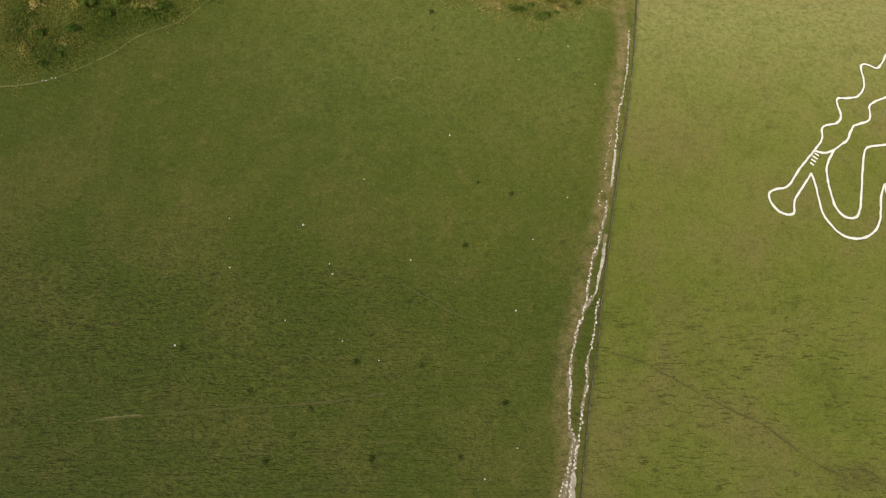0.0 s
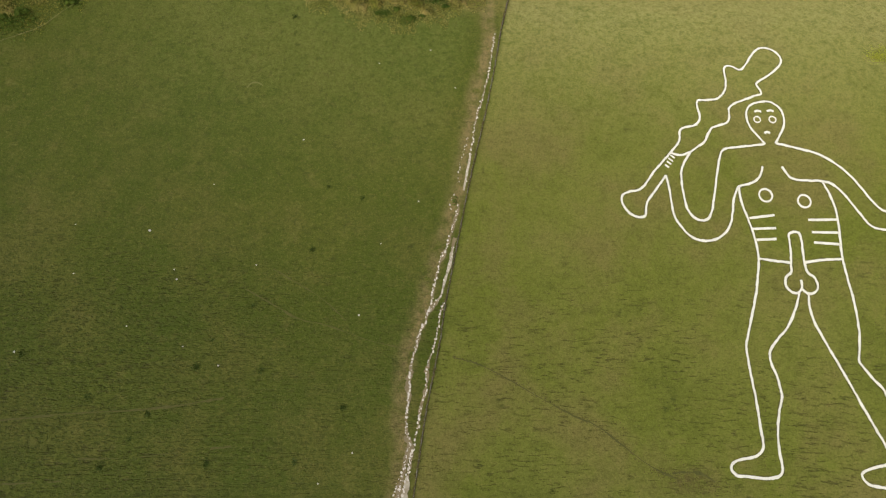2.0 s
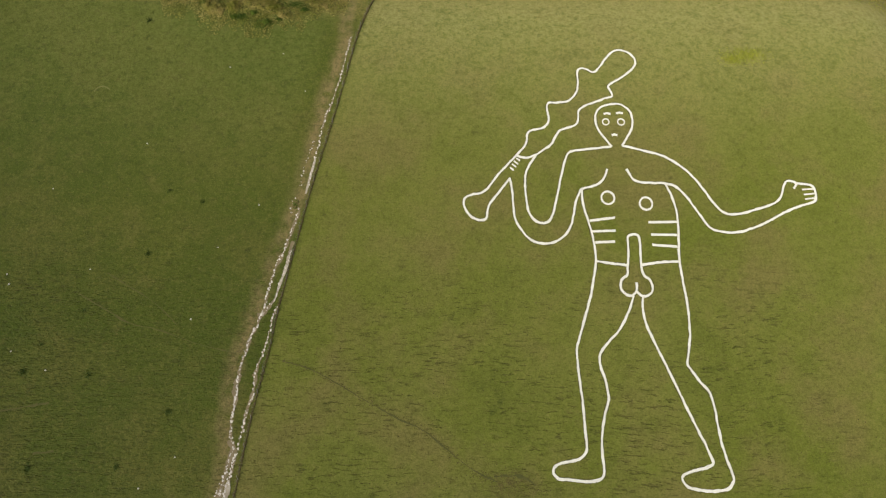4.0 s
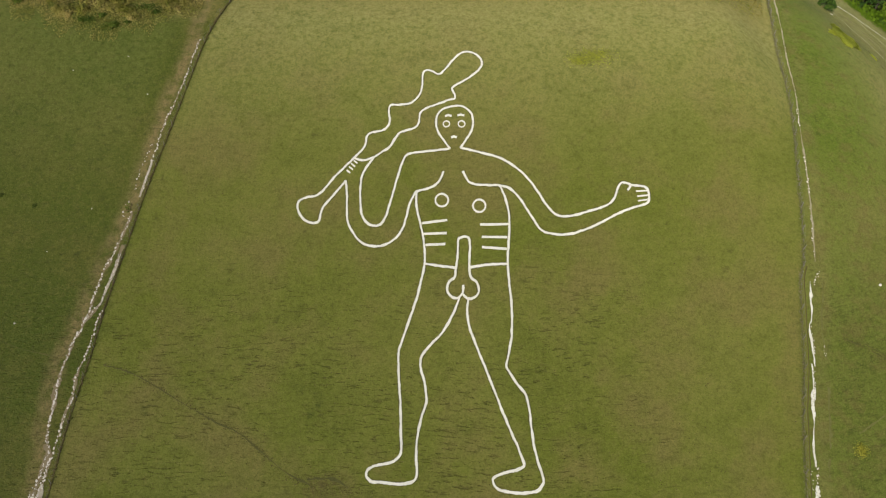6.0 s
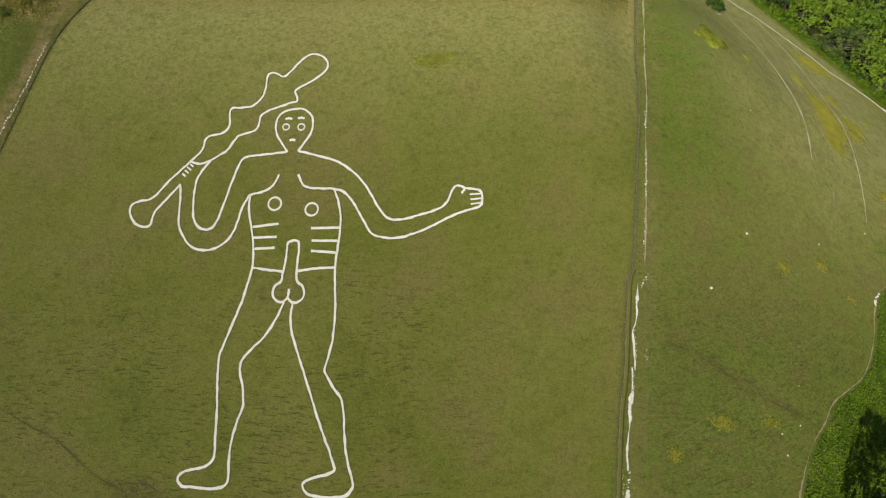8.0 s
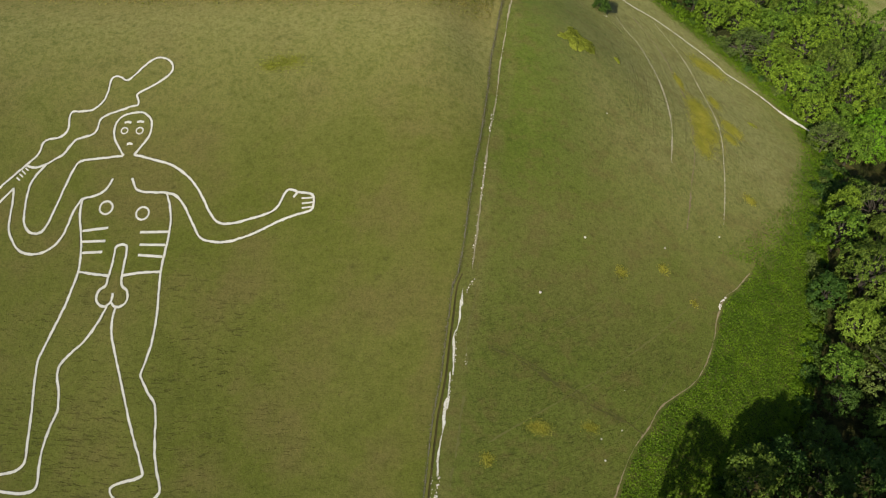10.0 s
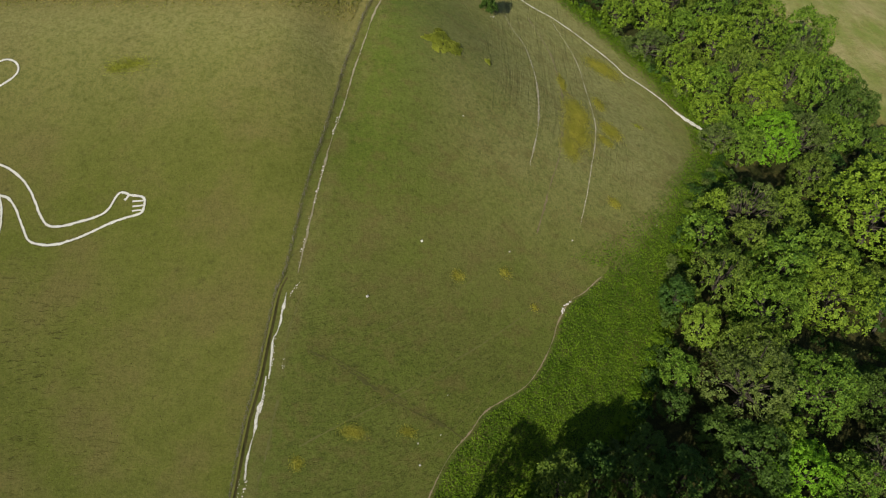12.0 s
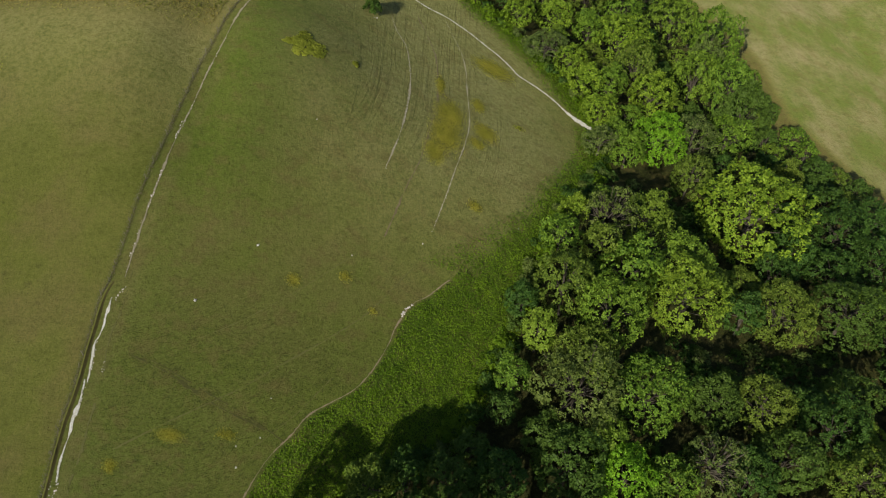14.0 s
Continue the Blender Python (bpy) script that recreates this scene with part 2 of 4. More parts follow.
WIRE = plain("galvanised_wire", (0.22, 0.22, 0.22), (0.30, 0.30, 0.30), 9.0, 0.1, 0.5)
RANK = leaf_material("fence_grass", (0.085, 0.064, 0.030), (0.190, 0.142, 0.072), 0.0, 0.25)
EARTH = plain("bare_earth", (0.150, 0.120, 0.062), (0.32, 0.262, 0.168), 1.2, 0.6)
BANK_TURF = plain("bank_turf", (0.105, 0.116, 0.018), (0.185, 0.178, 0.045), 1.6, 0.6)
EARTH_TAN = plain("pale_trodden_earth", (0.235, 0.210, 0.130), (0.45, 0.415, 0.315), 1.2, 0.5)
EARTH_PALE = plain("dry_trodden_turf", (0.135, 0.140, 0.038), (0.215, 0.200, 0.080), 1.2, 0.4)
TURF_BREAK = plain("broken_turf", (0.052, 0.058, 0.012), (0.110, 0.105, 0.032), 1.5, 0.5)
SOIL = plain("dark_soil", (0.050, 0.046, 0.014), (0.105, 0.092, 0.030), 1.5, 0.5)
LEAVES = leaf_material("broad_leaves", (0.042, 0.104, 0.010), (0.228, 0.358, 0.036), 0.45, 0.13, 0.5, 0.80)
# truly dark leaves, also used where a tree's shade is put into its colour
LEAVES_DARK_OR_SHADED = leaf_material("dark_or_shaded_leaves", (0.017, 0.052, 0.009), (0.085, 0.160, 0.026), 0.25, 0.10, 0.5, 0.80)
LEAVES_YELLOW = leaf_material("yellowish_leaves", (0.064, 0.138, 0.010), (0.285, 0.405, 0.036), 0.2, 0.13, 0.5, 0.80)
TREAD = plain("trodden_turf", (0.100, 0.106, 0.026), (0.172, 0.164, 0.060), 1.5, 0.3)
LEAVES_BRIGHT = leaf_material("bright_leaves", (0.085, 0.220, 0.010), (0.230, 0.440, 0.026), 0.05, 0.15, 0.5, 0.78)
LEAVES_OLIVE = leaf_material("olive_leaves", (0.045, 0.088, 0.010), (0.205, 0.278, 0.038), 0.3, 0.13, 0.5, 0.80)
LEAVES_LIME = leaf_material("lime_leaves", (0.120, 0.210, 0.018), (0.280, 0.390, 0.045), 0.1, 0.2, 0.5, 0.78)
LEAVES_GREY = leaf_material("dull_leaves", (0.048, 0.085, 0.018), (0.185, 0.240, 0.058), 0.3, 0.13, 0.5, 0.80)
GORSE = leaf_material("yellow_shrub", (0.26, 0.31, 0.034), (0.50, 0.53, 0.070), 0.1, 0.25)
FLOWER = leaf_material("flowering_plants", (0.29, 0.31, 0.040), (0.56, 0.50, 0.08), 0.0, 0.35)
NETTLE = leaf_material("nettle_leaves", (0.068, 0.150, 0.008), (0.215, 0.345, 0.018), 0.2, 0.3, 0.3, 0.3)
STRAW = leaf_material("dry_grass", (0.170, 0.225, 0.022), (0.48, 0.385, 0.115), 0.0, 0.5, 0.32, 0.15)
TUFT = leaf_material("rank_grass", (0.030, 0.048, 0.008), (0.085, 0.105, 0.022), 0.3, 0.2)
DEAD = leaf_material("dead_grass", (0.125, 0.118, 0.066), (0.275, 0.250, 0.150), 0.1, 0.25)
BRAMBLE = leaf_material("bramble_leaves", (0.050, 0.090, 0.012), (0.130, 0.175, 0.024), 0.3, 0.2, 0.5, 0.3)


# ---- mesh helpers ----
def mesh_from(name, verts, faces, mat, smooth=False):
    me = bpy.data.meshes.new(name)
    me.from_pydata([tuple(v) for v in verts], [], faces)
    me.materials.append(mat)
    if smooth:
        me.shade_smooth()
    return me


def quads(name, corners, mat):
    """A mesh of loose four-sided leaves: corners is an array (n, 4, 3)."""
    n = len(corners)
    me = bpy.data.meshes.new(name)
    me.vertices.add(4 * n)
    me.vertices.foreach_set("co", np.ascontiguousarray(corners, dtype=np.float32).ravel())
    me.loops.add(4 * n)
    me.loops.foreach_set("vertex_index", np.arange(4 * n, dtype=np.int32))
    me.polygons.add(n)
    me.polygons.foreach_set("loop_start", np.arange(0, 4 * n, 4, dtype=np.int32))
    me.update(calc_edges=True)
    me.materials.append(mat)
    return me


def part(name, data, parent, label=""):
    ob = new(name, data)
    ob.parent = parent
    return tagged(ob, label)


def ribbon(points, width, lift=0.05, ragged=0.25, seed=0, closed=False, step=0.4):
    """A raised strip of loose fill that follows the turf: verts and faces."""
    line = curve(points, step, closed)
    verts, faces, n = [], [], len(line)
    for i, p in enumerate(line):
        a, b = (line[i - 1], line[(i + 1) % n]) if closed else (line[max(i - 1, 0)], line[min(i + 1, n - 1)])
        d = (b - a).normalized() if (b - a).length > 1e-6 else Vector((0, 1))
        side = Vector((-d.y, d.x))
        w = width(i / n) if callable(width) else width
        if ragged >= 0.9:
            w *= max(0.22, min(1.25, 0.72 + 1.3 * noise.noise((p.x * 0.23 + seed, p.y * 0.23, 3.1))))
        for k, (s, z) in enumerate(((-1, -0.12), (-0.9, lift), (0.9, lift), (1, -0.12))):
            r = 1 + ragged * (noise.noise((p.x * 1.1 + seed, p.y * 1.1, 7.3 * (k > 1))) + 0.6 * noise.noise((p.x * 4.1 - seed, p.y * 4.1, 2.9 * (k > 1))))
            q = p + side * s * 0.5 * w * r
            verts.append((q.x, q.y, ground_z(q.x, q.y) + z))
    for i in range(n if closed else n - 1):
        if ragged >= 1.5 and noise.noise((line[i].x * 0.45 + seed, line[i].y * 0.45, 5.5)) < -0.16:
            continue
        a, b = 4 * i, 4 * ((i + 1) % n)
        faces += [(a + j, a + j + 1, b + j + 1, b + j) for j in range(3)]
    if not closed:
        faces += [(0, 3, 2, 1), (4 * n - 4, 4 * n - 3, 4 * n - 2, 4 * n - 1)]
    return verts, faces


def joined(strips):
    verts, faces = [], []
    for v, f in strips:
        faces += [tuple(i + len(verts) for i in face) for face in f]
        verts += v
    return verts, faces


# ---- ground ----
def distance_to(line, x, y):
    """Signed distance of points to a line (positive to its right, going along it)."""
    best, sign = np.full(x.shape, 1e9), np.ones(x.shape)
    for (ax, ay), (bx, by) in zip(line[:-1], line[1:]):
        dx, dy = bx - ax, by - ay
        t = np.clip(((x - ax) * dx + (y - ay) * dy) / (dx * dx + dy * dy), 0, 1)
        d = np.hypot(x - ax - t * dx, y - ay - t * dy)
        s = np.sign((x - ax) * dy - (y - ay) * dx)
        near = d < best
        best, sign = np.where(near, d, best), np.where(near, s, sign)
    return best * sign


def step_up(v, lo, hi):
    t = np.clip((v - lo) / (hi - lo), 0, 1)
    return t * t * (3 - 2 * t)


SCAR = [(-49.5, -12.3), (-45.7, -13.2), (-41.8, -14.9), (-38.0, -16.8), (-33.5, -18.9), (-30.5, -20.0), (-27.6, -21.9), (-24.0, -24.3), (-20.4, -25.9)]
DITCH = [(52.8, -9.1), (58.4, -11.0), (64.8, -14.0), (71.8, -16.2)]


def build_ground():
    xs = np.r_[-4000, -2500, -1400, -800, -500, -340, -250, -200, np.arange(-160, 270, 1.0), 290, 330, 400, 520, 800, 1400, 2500, 4000]
    ys = np.r_[-4000, -2500, -1400, -800, -500, -300, -200, -140, -105, np.arange(-80, 190, 1.0), 205, 230, 280, 360, 500, 800, 1400, 2500, 4000]
    X, Y = np.meshgrid(xs, ys)
    Z = hill(X, Y)
    x, y = X.ravel(), Y.ravel()
    nx, ny = len(xs), len(ys)
    i = (np.arange(ny - 1)[:, None] * nx + np.arange(nx - 1)[None, :]).ravel()
    faces = np.stack([i, i + 1, i + 1 + nx, i + nx], -1)
    me = bpy.data.meshes.new("ground")
    me.vertices.add(nx * ny)
    me.vertices.foreach_set("co", np.stack([x, y, Z.ravel()], -1).astype(np.float32).ravel())
    me.loops.add(faces.size)
    me.loops.foreach_set("vertex_index", faces.ravel().astype(np.int32))
    me.polygons.add(len(faces))
    me.polygons.foreach_set("loop_start", np.arange(0, faces.size, 4, dtype=np.int32))
    me.update(calc_edges=True)
    me.shade_smooth()
    west, east = x_at(FENCE_WEST, y), x_at(FENCE_EAST, y)
    enclosed = step_up(x - west, -0.6, 0.6) * step_up(east - x, -0.6, 0.6)
    wood = distance_to(WOOD_EDGE, x, y)
    field = distance_to(FIELD_EDGE, x, y)
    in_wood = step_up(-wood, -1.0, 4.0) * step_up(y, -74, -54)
    far = step_up(-field, -2, 3)
    lane = distance_to(LANE, x, y)
    nettles = step_up(-lane, -0.4, 0.8) * step_up(12 - y, 0, 4) + step_up(5 + 6 * np.clip((31 - y) / 18, 0, 1) - wood, 0, 5) * step_up(y, -2, 6) * (x > 70)
    nettles = np.clip(nettles, 0, 1) * (1 - far) * step_up(wood, -9, -4) * step_up(y, -60, -44)
    chalk = x_at(CHALK_WEST, y)
    worn = step_up(x - chalk, -3.2, -1.0) * step_up(chalk - x, -0.4, 0.7)
    worn += 0.3 * (1 - step_up(np.abs(x - x_at(CHALK_EAST + [(48.0, -10.9), (46.2, -18.9), (44, -34)], y) - 1.2), 0.4, 1.6)) * (y < 60)
    crest = step_up(y, 10, 48) * enclosed
    rough = np.clip(0.8 * step_up(y, 40, 50) * enclosed + 0.9 * step_up(y - 38, 0, 4) * (x < -40) + 0.9 * in_wood * step_up(12 - field, 0, 6) * (1 - far), 0, 1)
    meadow = step_up(x - east, -0.6, 0.6)
    # lush sward; on the lower meadow it also puts brightness falloff into the colour
    lush = 0.6 * step_up(-y, -14, 14) * meadow + 0.35 * step_up(y, 4, 34) * step_up(west - x, 3, 8) * step_up(115 + x, 0, 30) + step_up(x - east, 0, 3) * step_up(24 - (x - east), 0, 16) * step_up(y, 8, 24) + 0.25 * step_up(x, 100, 122) * (1 - far)
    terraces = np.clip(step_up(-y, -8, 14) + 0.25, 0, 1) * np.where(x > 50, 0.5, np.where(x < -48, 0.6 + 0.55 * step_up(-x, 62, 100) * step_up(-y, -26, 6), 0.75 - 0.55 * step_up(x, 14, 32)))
    grooves = step_up(x, 74, 84) * step_up(114 - x, 0, 8) * step_up(y, 24, 40) + 0.8 * step_up(-y, 2, 16) * step_up(-x, 62, 76)
    scar = 0.12 * (1 - step_up(np.abs(distance_to(SCAR, x, y)), 0.0, 1.0)) + 0.8 * (1 - step_up(np.abs(distance_to(DITCH, x, y)), 0.0, 1.0))
    # brown soil strip at the field edge, darkened in colour for the trees' shade
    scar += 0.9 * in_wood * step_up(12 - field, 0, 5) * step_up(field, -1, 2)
    scar += 0.9 * (1 - step_up(np.hypot((x + 18.5) / 2.6, y + 26.2), 0.4, 2.2))
    # straw: dry grass on the crest; in the meadow it offsets weak sunlight
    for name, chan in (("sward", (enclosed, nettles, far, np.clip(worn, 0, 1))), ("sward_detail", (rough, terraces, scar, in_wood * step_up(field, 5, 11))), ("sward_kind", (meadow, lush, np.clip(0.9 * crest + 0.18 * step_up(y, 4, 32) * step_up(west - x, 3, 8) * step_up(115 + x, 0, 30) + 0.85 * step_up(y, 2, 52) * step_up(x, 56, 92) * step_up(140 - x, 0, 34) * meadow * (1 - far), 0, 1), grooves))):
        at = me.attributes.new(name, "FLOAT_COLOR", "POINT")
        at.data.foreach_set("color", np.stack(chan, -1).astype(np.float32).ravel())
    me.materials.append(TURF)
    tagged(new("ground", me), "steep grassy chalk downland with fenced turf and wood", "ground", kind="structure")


build_ground()


# ---- chalk figure ----
STICK_BACK = [(-16.6, 15.0), (-14.9, 16.9), (-14.5, 18.6), (-13.7, 19.2), (-12.4, 19.4), (-11.4, 20.1), (-11.1, 21.2), (-11.3, 22.6), (-11.0, 23.5), (-9.7, 23.6), (-8.1, 23.8), (-6.9, 24.7), (-6.3, 25.9), (-6.1, 27.4), (-6.0, 29.1), (-5.3, 29.6), (-4.5, 29.4), (-3.7, 28.9), (-2.9, 29.2), (-1.7, 30.8), (-0.4, 32.4), (0.8, 33.1), (2.1, 32.8), (3.2, 31.8), (3.4, 30.5), (2.8, 29.4)]
STICK_FRONT = [(2.8, 29.4), (1.2, 28.1), (-0.5, 27.0), (-1.4, 26.3), (-1.0, 25.2), (-1.0, 24.5), (-1.9, 24.3), (-4.1, 23.5), (-5.6, 22.9), (-6.4, 22.1), (-6.6, 20.6), (-7.1, 19.9), (-8.5, 19.4), (-9.6, 19.0), (-10.4, 17.9), (-11.0, 16.9), (-12.2, 16.1), (-13.3, 15.4), (-14.4, 15.0), (-15.3, 14.9), (-16.3, 15.2)]
STICK_END = [(-16.6, 15.0), (-19.1, 12.5), (-20.6, 10.7), (-21.6, 9.8), (-23.1, 9.5), (-24.2, 9.0), (-24.4, 8.0), (-23.6, 6.6), (-22.3, 5.9), (-21.2, 6.1), (-20.9, 7.4), (-20.6, 8.1), (-19.5, 9.4), (-18.2, 11.0), (-17.5, 11.9)]
RAISED_ARM_UNDER = [(-17.5, 11.9), (-17.2, 10.0), (-17.1, 7.8), (-16.9, 6.1), (-16.0, 4.4), (-14.7, 3.1), (-13.0, 2.6), (-11.4, 2.8), (-9.8, 3.7), (-8.8, 5.1), (-8.3, 6.7), (-7.8, 8.5), (-7.1, 9.9), (-6.5, 10.3), (-4.6, 10.8), (-3.6, 11.5), (-3.1, 12.4), (-2.8, 13.1)]
RAISED_ARM_INNER = [(-13.3, 15.4), (-14.1, 14.3), (-14.9, 13.0), (-15.2, 11.6), (-15.2, 9.6), (-14.9, 7.1), (-14.2, 6.0), (-13.2, 5.4), (-12.0, 5.7), (-11.2, 7.1), (-10.5, 9.5), (-9.8, 12.1), (-9.0, 14.6), (-8.4, 15.6), (-7.6, 15.9), (-4.8, 16.2), (-1.9, 16.5)]
HEAD = [(-1.8, 16.5), (-2.6, 17.6), (-3.5, 18.9), (-3.9, 20.2), (-3.8, 21.6), (-3.0, 22.7), (-1.7, 23.2), (-0.5, 23.3), (0.6, 23.0), (1.5, 22.0), (1.8, 20.6), (1.4, 19.0), (0.6, 17.8), (-0.2, 16.6)]
STRETCHED_ARM_TOP = [(-0.2, 16.6), (1.2, 16.3), (3.4, 15.7), (5.2, 15.2), (6.8, 14.4), (8.5, 13.2), (9.7, 12.0), (11.0, 10.2), (12.1, 8.4), (13.3, 6.9), (14.5, 6.4), (16.2, 6.5), (18.3, 7.0), (20.4, 7.6), (21.9, 8.3), (22.7, 9.4), (23.1, 10.4), (23.7, 11.1), (24.5, 11.0), (25.0, 10.7), (24.5, 10.0)]
STRETCHED_ARM_UNDER = [(25.0, 10.7), (26.3, 10.6), (27.3, 10.3), (27.6, 9.4), (27.4, 8.4), (26.9, 8.0), (25.0, 7.5), (22.8, 6.7), (20.2, 5.5), (17.7, 4.5), (15.2, 3.9), (12.8, 4.0), (11.3, 4.6), (10.4, 5.9), (9.4, 7.5), (8.4, 9.1), (7.1, 10.4), (5.6, 10.9), (3.8, 11.0), (2.1, 11.1), (1.1, 11.4), (0.5, 12.2), (0.1, 13.1)]
WEST_LEG_OUTER = [(-6.8, 10.2), (-6.9, 8.6), (-6.6, 7.0), (-6.2, 5.5), (-5.8, 3.5), (-5.6, 2.0), (-5.6, 0.1), (-6.1, -2.1), (-6.7, -4.3), (-7.6, -6.8), (-8.5, -9.2), (-9.1, -10.9), (-9.1, -12.6), (-9.0, -14.6), (-8.8, -16.6), (-8.7, -19.2), (-8.6, -21.7), (-8.7, -22.7), (-9.5, -23.4), (-10.6, -23.7), (-12.0, -23.9), (-12.9, -24.3), (-13.1, -25.0), (-12.5, -25.6)]
WEST_LEG_INNER = [(-12.5, -25.6), (-11.2, -25.7), (-9.0, -25.9), (-7.5, -25.8), (-6.7, -25.4), (-6.5, -24.5), (-6.6, -22.3), (-6.4, -20.5), (-5.9, -18.6), (-5.3, -17.0), (-5.3, -16.0), (-5.6, -14.4), (-6.1, -12.7), (-5.9, -11.5), (-4.9, -10.3), (-3.4, -9.0), (-2.3, -7.6), (-1.3, -5.8), (-0.7, -4.4)]
EAST_LEG_OUTER = [(5.6, 10.9), (6.3, 9.1), (6.7, 7.3), (6.8, 5.3), (6.6, 3.3), (6.4, 1.4), (6.3, -0.1), (6.4, -2.4), (6.6, -5.3), (6.6, -7.5), (6.4, -9.7), (5.9, -11.8), (5.6, -13.1), (5.9, -13.8), (7.0, -15.4), (8.0, -16.6), (8.4, -18.2), (8.6, -20.4), (8.9, -22.6), (9.4, -24.4), (9.9, -25.8), (9.7, -26.5), (8.9, -27.1), (7.1, -27.3)]
EAST_LEG_INNER = [(7.1, -27.3), (5.3, -27.1), (4.0, -26.8), (3.4, -26.1), (3.5, -25.6), (4.6, -25.2), (6.4, -24.9), (7.4, -24.5), (7.3, -23.8), (6.6, -22.2), (5.4, -19.7), (4.3, -17.1), (3.2, -14.4), (1.9, -11.3), (0.9, -8.8), (0.5, -7.3), (0.4, -5.9), (0.6, -4.4)]
MIDDLE = [(-0.1, -2.7), (-0.2, -3.7), (-0.9, -4.4), (-1.9, -4.1), (-2.4, -3.3), (-2.1, -2.3), (-1.3, -1.6), (-1.1, -0.4), (-0.9, 0.8), (-0.8, 2.3), (-0.7, 3.4), (-0.2, 3.7), (0.4, 3.7), (0.9, 3.3), (0.9, 1.5), (0.8, -0.4), (1.0, -1.7), (1.8, -2.4), (2.1, -3.4), (1.7, -4.2), (0.6, -4.5), (-0.2, -3.8)]
BELT_WEST = [(-5.5, 0.2), (-3.6, -0.1), (-1.2, -0.4)]
BELT_EAST = [(0.9, -0.4), (3.3, -0.1), (6.3, -0.0)]


def build_figure():
    w = 0.335
    lines = (STICK_BACK, STICK_FRONT, STICK_END, RAISED_ARM_UNDER, RAISED_ARM_INNER, HEAD, STRETCHED_ARM_TOP, STRETCHED_ARM_UNDER, WEST_LEG_OUTER, WEST_LEG_INNER, EAST_LEG_OUTER, EAST_LEG_INNER, MIDDLE, BELT_WEST, BELT_EAST)
    strips = [ribbon(p, w, ragged=0.5, seed=3 * i, step=0.2) for i, p in enumerate(lines)]
    cuts = [ribbon(p, w + 0.13, 0.025, 0.85, seed=3 * i + 1, step=0.25) for i, p in enumerate(lines)]
    for a, b in (((-6.0, 5.7), (-2.3, 6.1)), ((-5.8, 4.2), (-2.4, 4.3)), ((-5.5, 2.7), (-2.6, 2.8)), ((2.5, 5.4), (6.7, 5.4)), ((2.7, 3.7), (6.4, 3.6)), ((2.7, 2.3), (6.3, 2.0))):
        strips.append(ribbon([a, b], 0.33, seed=b[0]))
    for a, b in (((-17.39, 13.45), (-16.85, 13.02)), ((-17.08, 13.95), (-16.46, 13.52)), ((-16.78, 14.45), (-16.15, 13.94)), ((-16.38, 14.87), (-15.84, 14.44)), ((25.74, 9.84), (27.34, 9.91)), ((25.84, 9.11), (27.44, 9.26)), ((25.87, 8.46), (27.21, 8.61))):
        strips.append(ribbon([a, b], 0.21, seed=b[1]))
    for a, b in (((-2.54, 21.66), (-1.49, 21.65)), ((-0.61, 21.72), (0.44, 21.71)), ((-1.62, 18.24), (-0.75, 18.23))):
        strips.append(ribbon([a, ((a[0] + b[0]) / 2, a[1] + 0.14), b], 0.34, seed=b[0]))
    for cx, cy, r, ww in ((-2.34, 20.39, 0.5, 0.19), (0.01, 20.35, 0.53, 0.19), (-3.09, 8.92, 0.95, 0.28), (2.43, 8.04, 0.93, 0.28)):
        ring = [(cx + r * math.cos(a), cy + 0.95 * r * math.sin(a)) for a in np.linspace(0, 2 * math.pi, 13)[:-1]]
        strips.append(ribbon(ring, ww, seed=cx, closed=True, step=0.2))
    fig = new("chalk_hill_figure", mesh_from("chalk_hill_figure", *joined(strips), CHALK))
    tagged(fig, "white chalk outline figure cut into the steep turf", "hill figure")
    part("cut_edge", mesh_from("cut_edge", *joined(cuts), TURF_BREAK), fig, "thin dark earth edge of the trench")


build_figure()


# ---- chalk tracks ----
def lump(seed, r, flat, mat, name):
    """An uneven stone or bare scrape of chalk."""
    bm = bmesh.new()
    bmesh.ops.create_icosphere(bm, subdivisions=2 if r > 0.3 else 1, radius=r)
    for v in bm.verts:
        v.co *= 1 + 0.30 * noise.noise(v.co / r * 0.9 + Vector((seed * 3.1, 0, 0)))
        v.co.z *= flat
    me = bpy.data.meshes.new(name)
    bm.to_mesh(me)
    bm.free()
    me.materials.append(mat)
    return me


PATCHES = [lump(i, 0.24, 0.3, FOOTHOLD, "chalk_patch") for i in range(4)]


def dotted(parent, points, gap, size, spread=0.10, seed=1):
    """Bare chalk footholds one after another along a track."""
    rng = random.Random(seed)
    line = curve(points, 0.62 * gap)
    for p in line:
        if rng.random() < 0.12:
            continue
        x, y = p.x + rng.uniform(-spread, spread), p.y + rng.uniform(-spread, spread)
        k = 0.50 * size * rng.uniform(0.4, 1.35)
        ob = part("chalk_patch", rng.choice(PATCHES), parent)
        ob.matrix_basis = pose(x, y, ground_z(x, y) + 0.04, rng.uniform(20, 34), 0, rng.uniform(-25, 25)) @ Matrix.Diagonal((k, k * rng.uniform(1.0, 1.7), k, 1))


def track(name, lines, mat, label, dots=()):
    strips = [ribbon(p, w, 0.04, ragged, seed=i * 5 + len(name), step=0.2) for i, (p, w, ragged) in enumerate(lines)]
    ob = new(name, mesh_from(name, *joined(strips), mat))
    tagged(ob, label, "footpath", kind="structure")
    for i, (p, gap, size) in enumerate(dots):
        dotted(ob, p, gap, size, 0.15, seed=i + 1)
    return ob


def swell(lo, hi):
    return lambda u: lo + (hi - lo) * math.sin(math.pi * u) ** 0.7


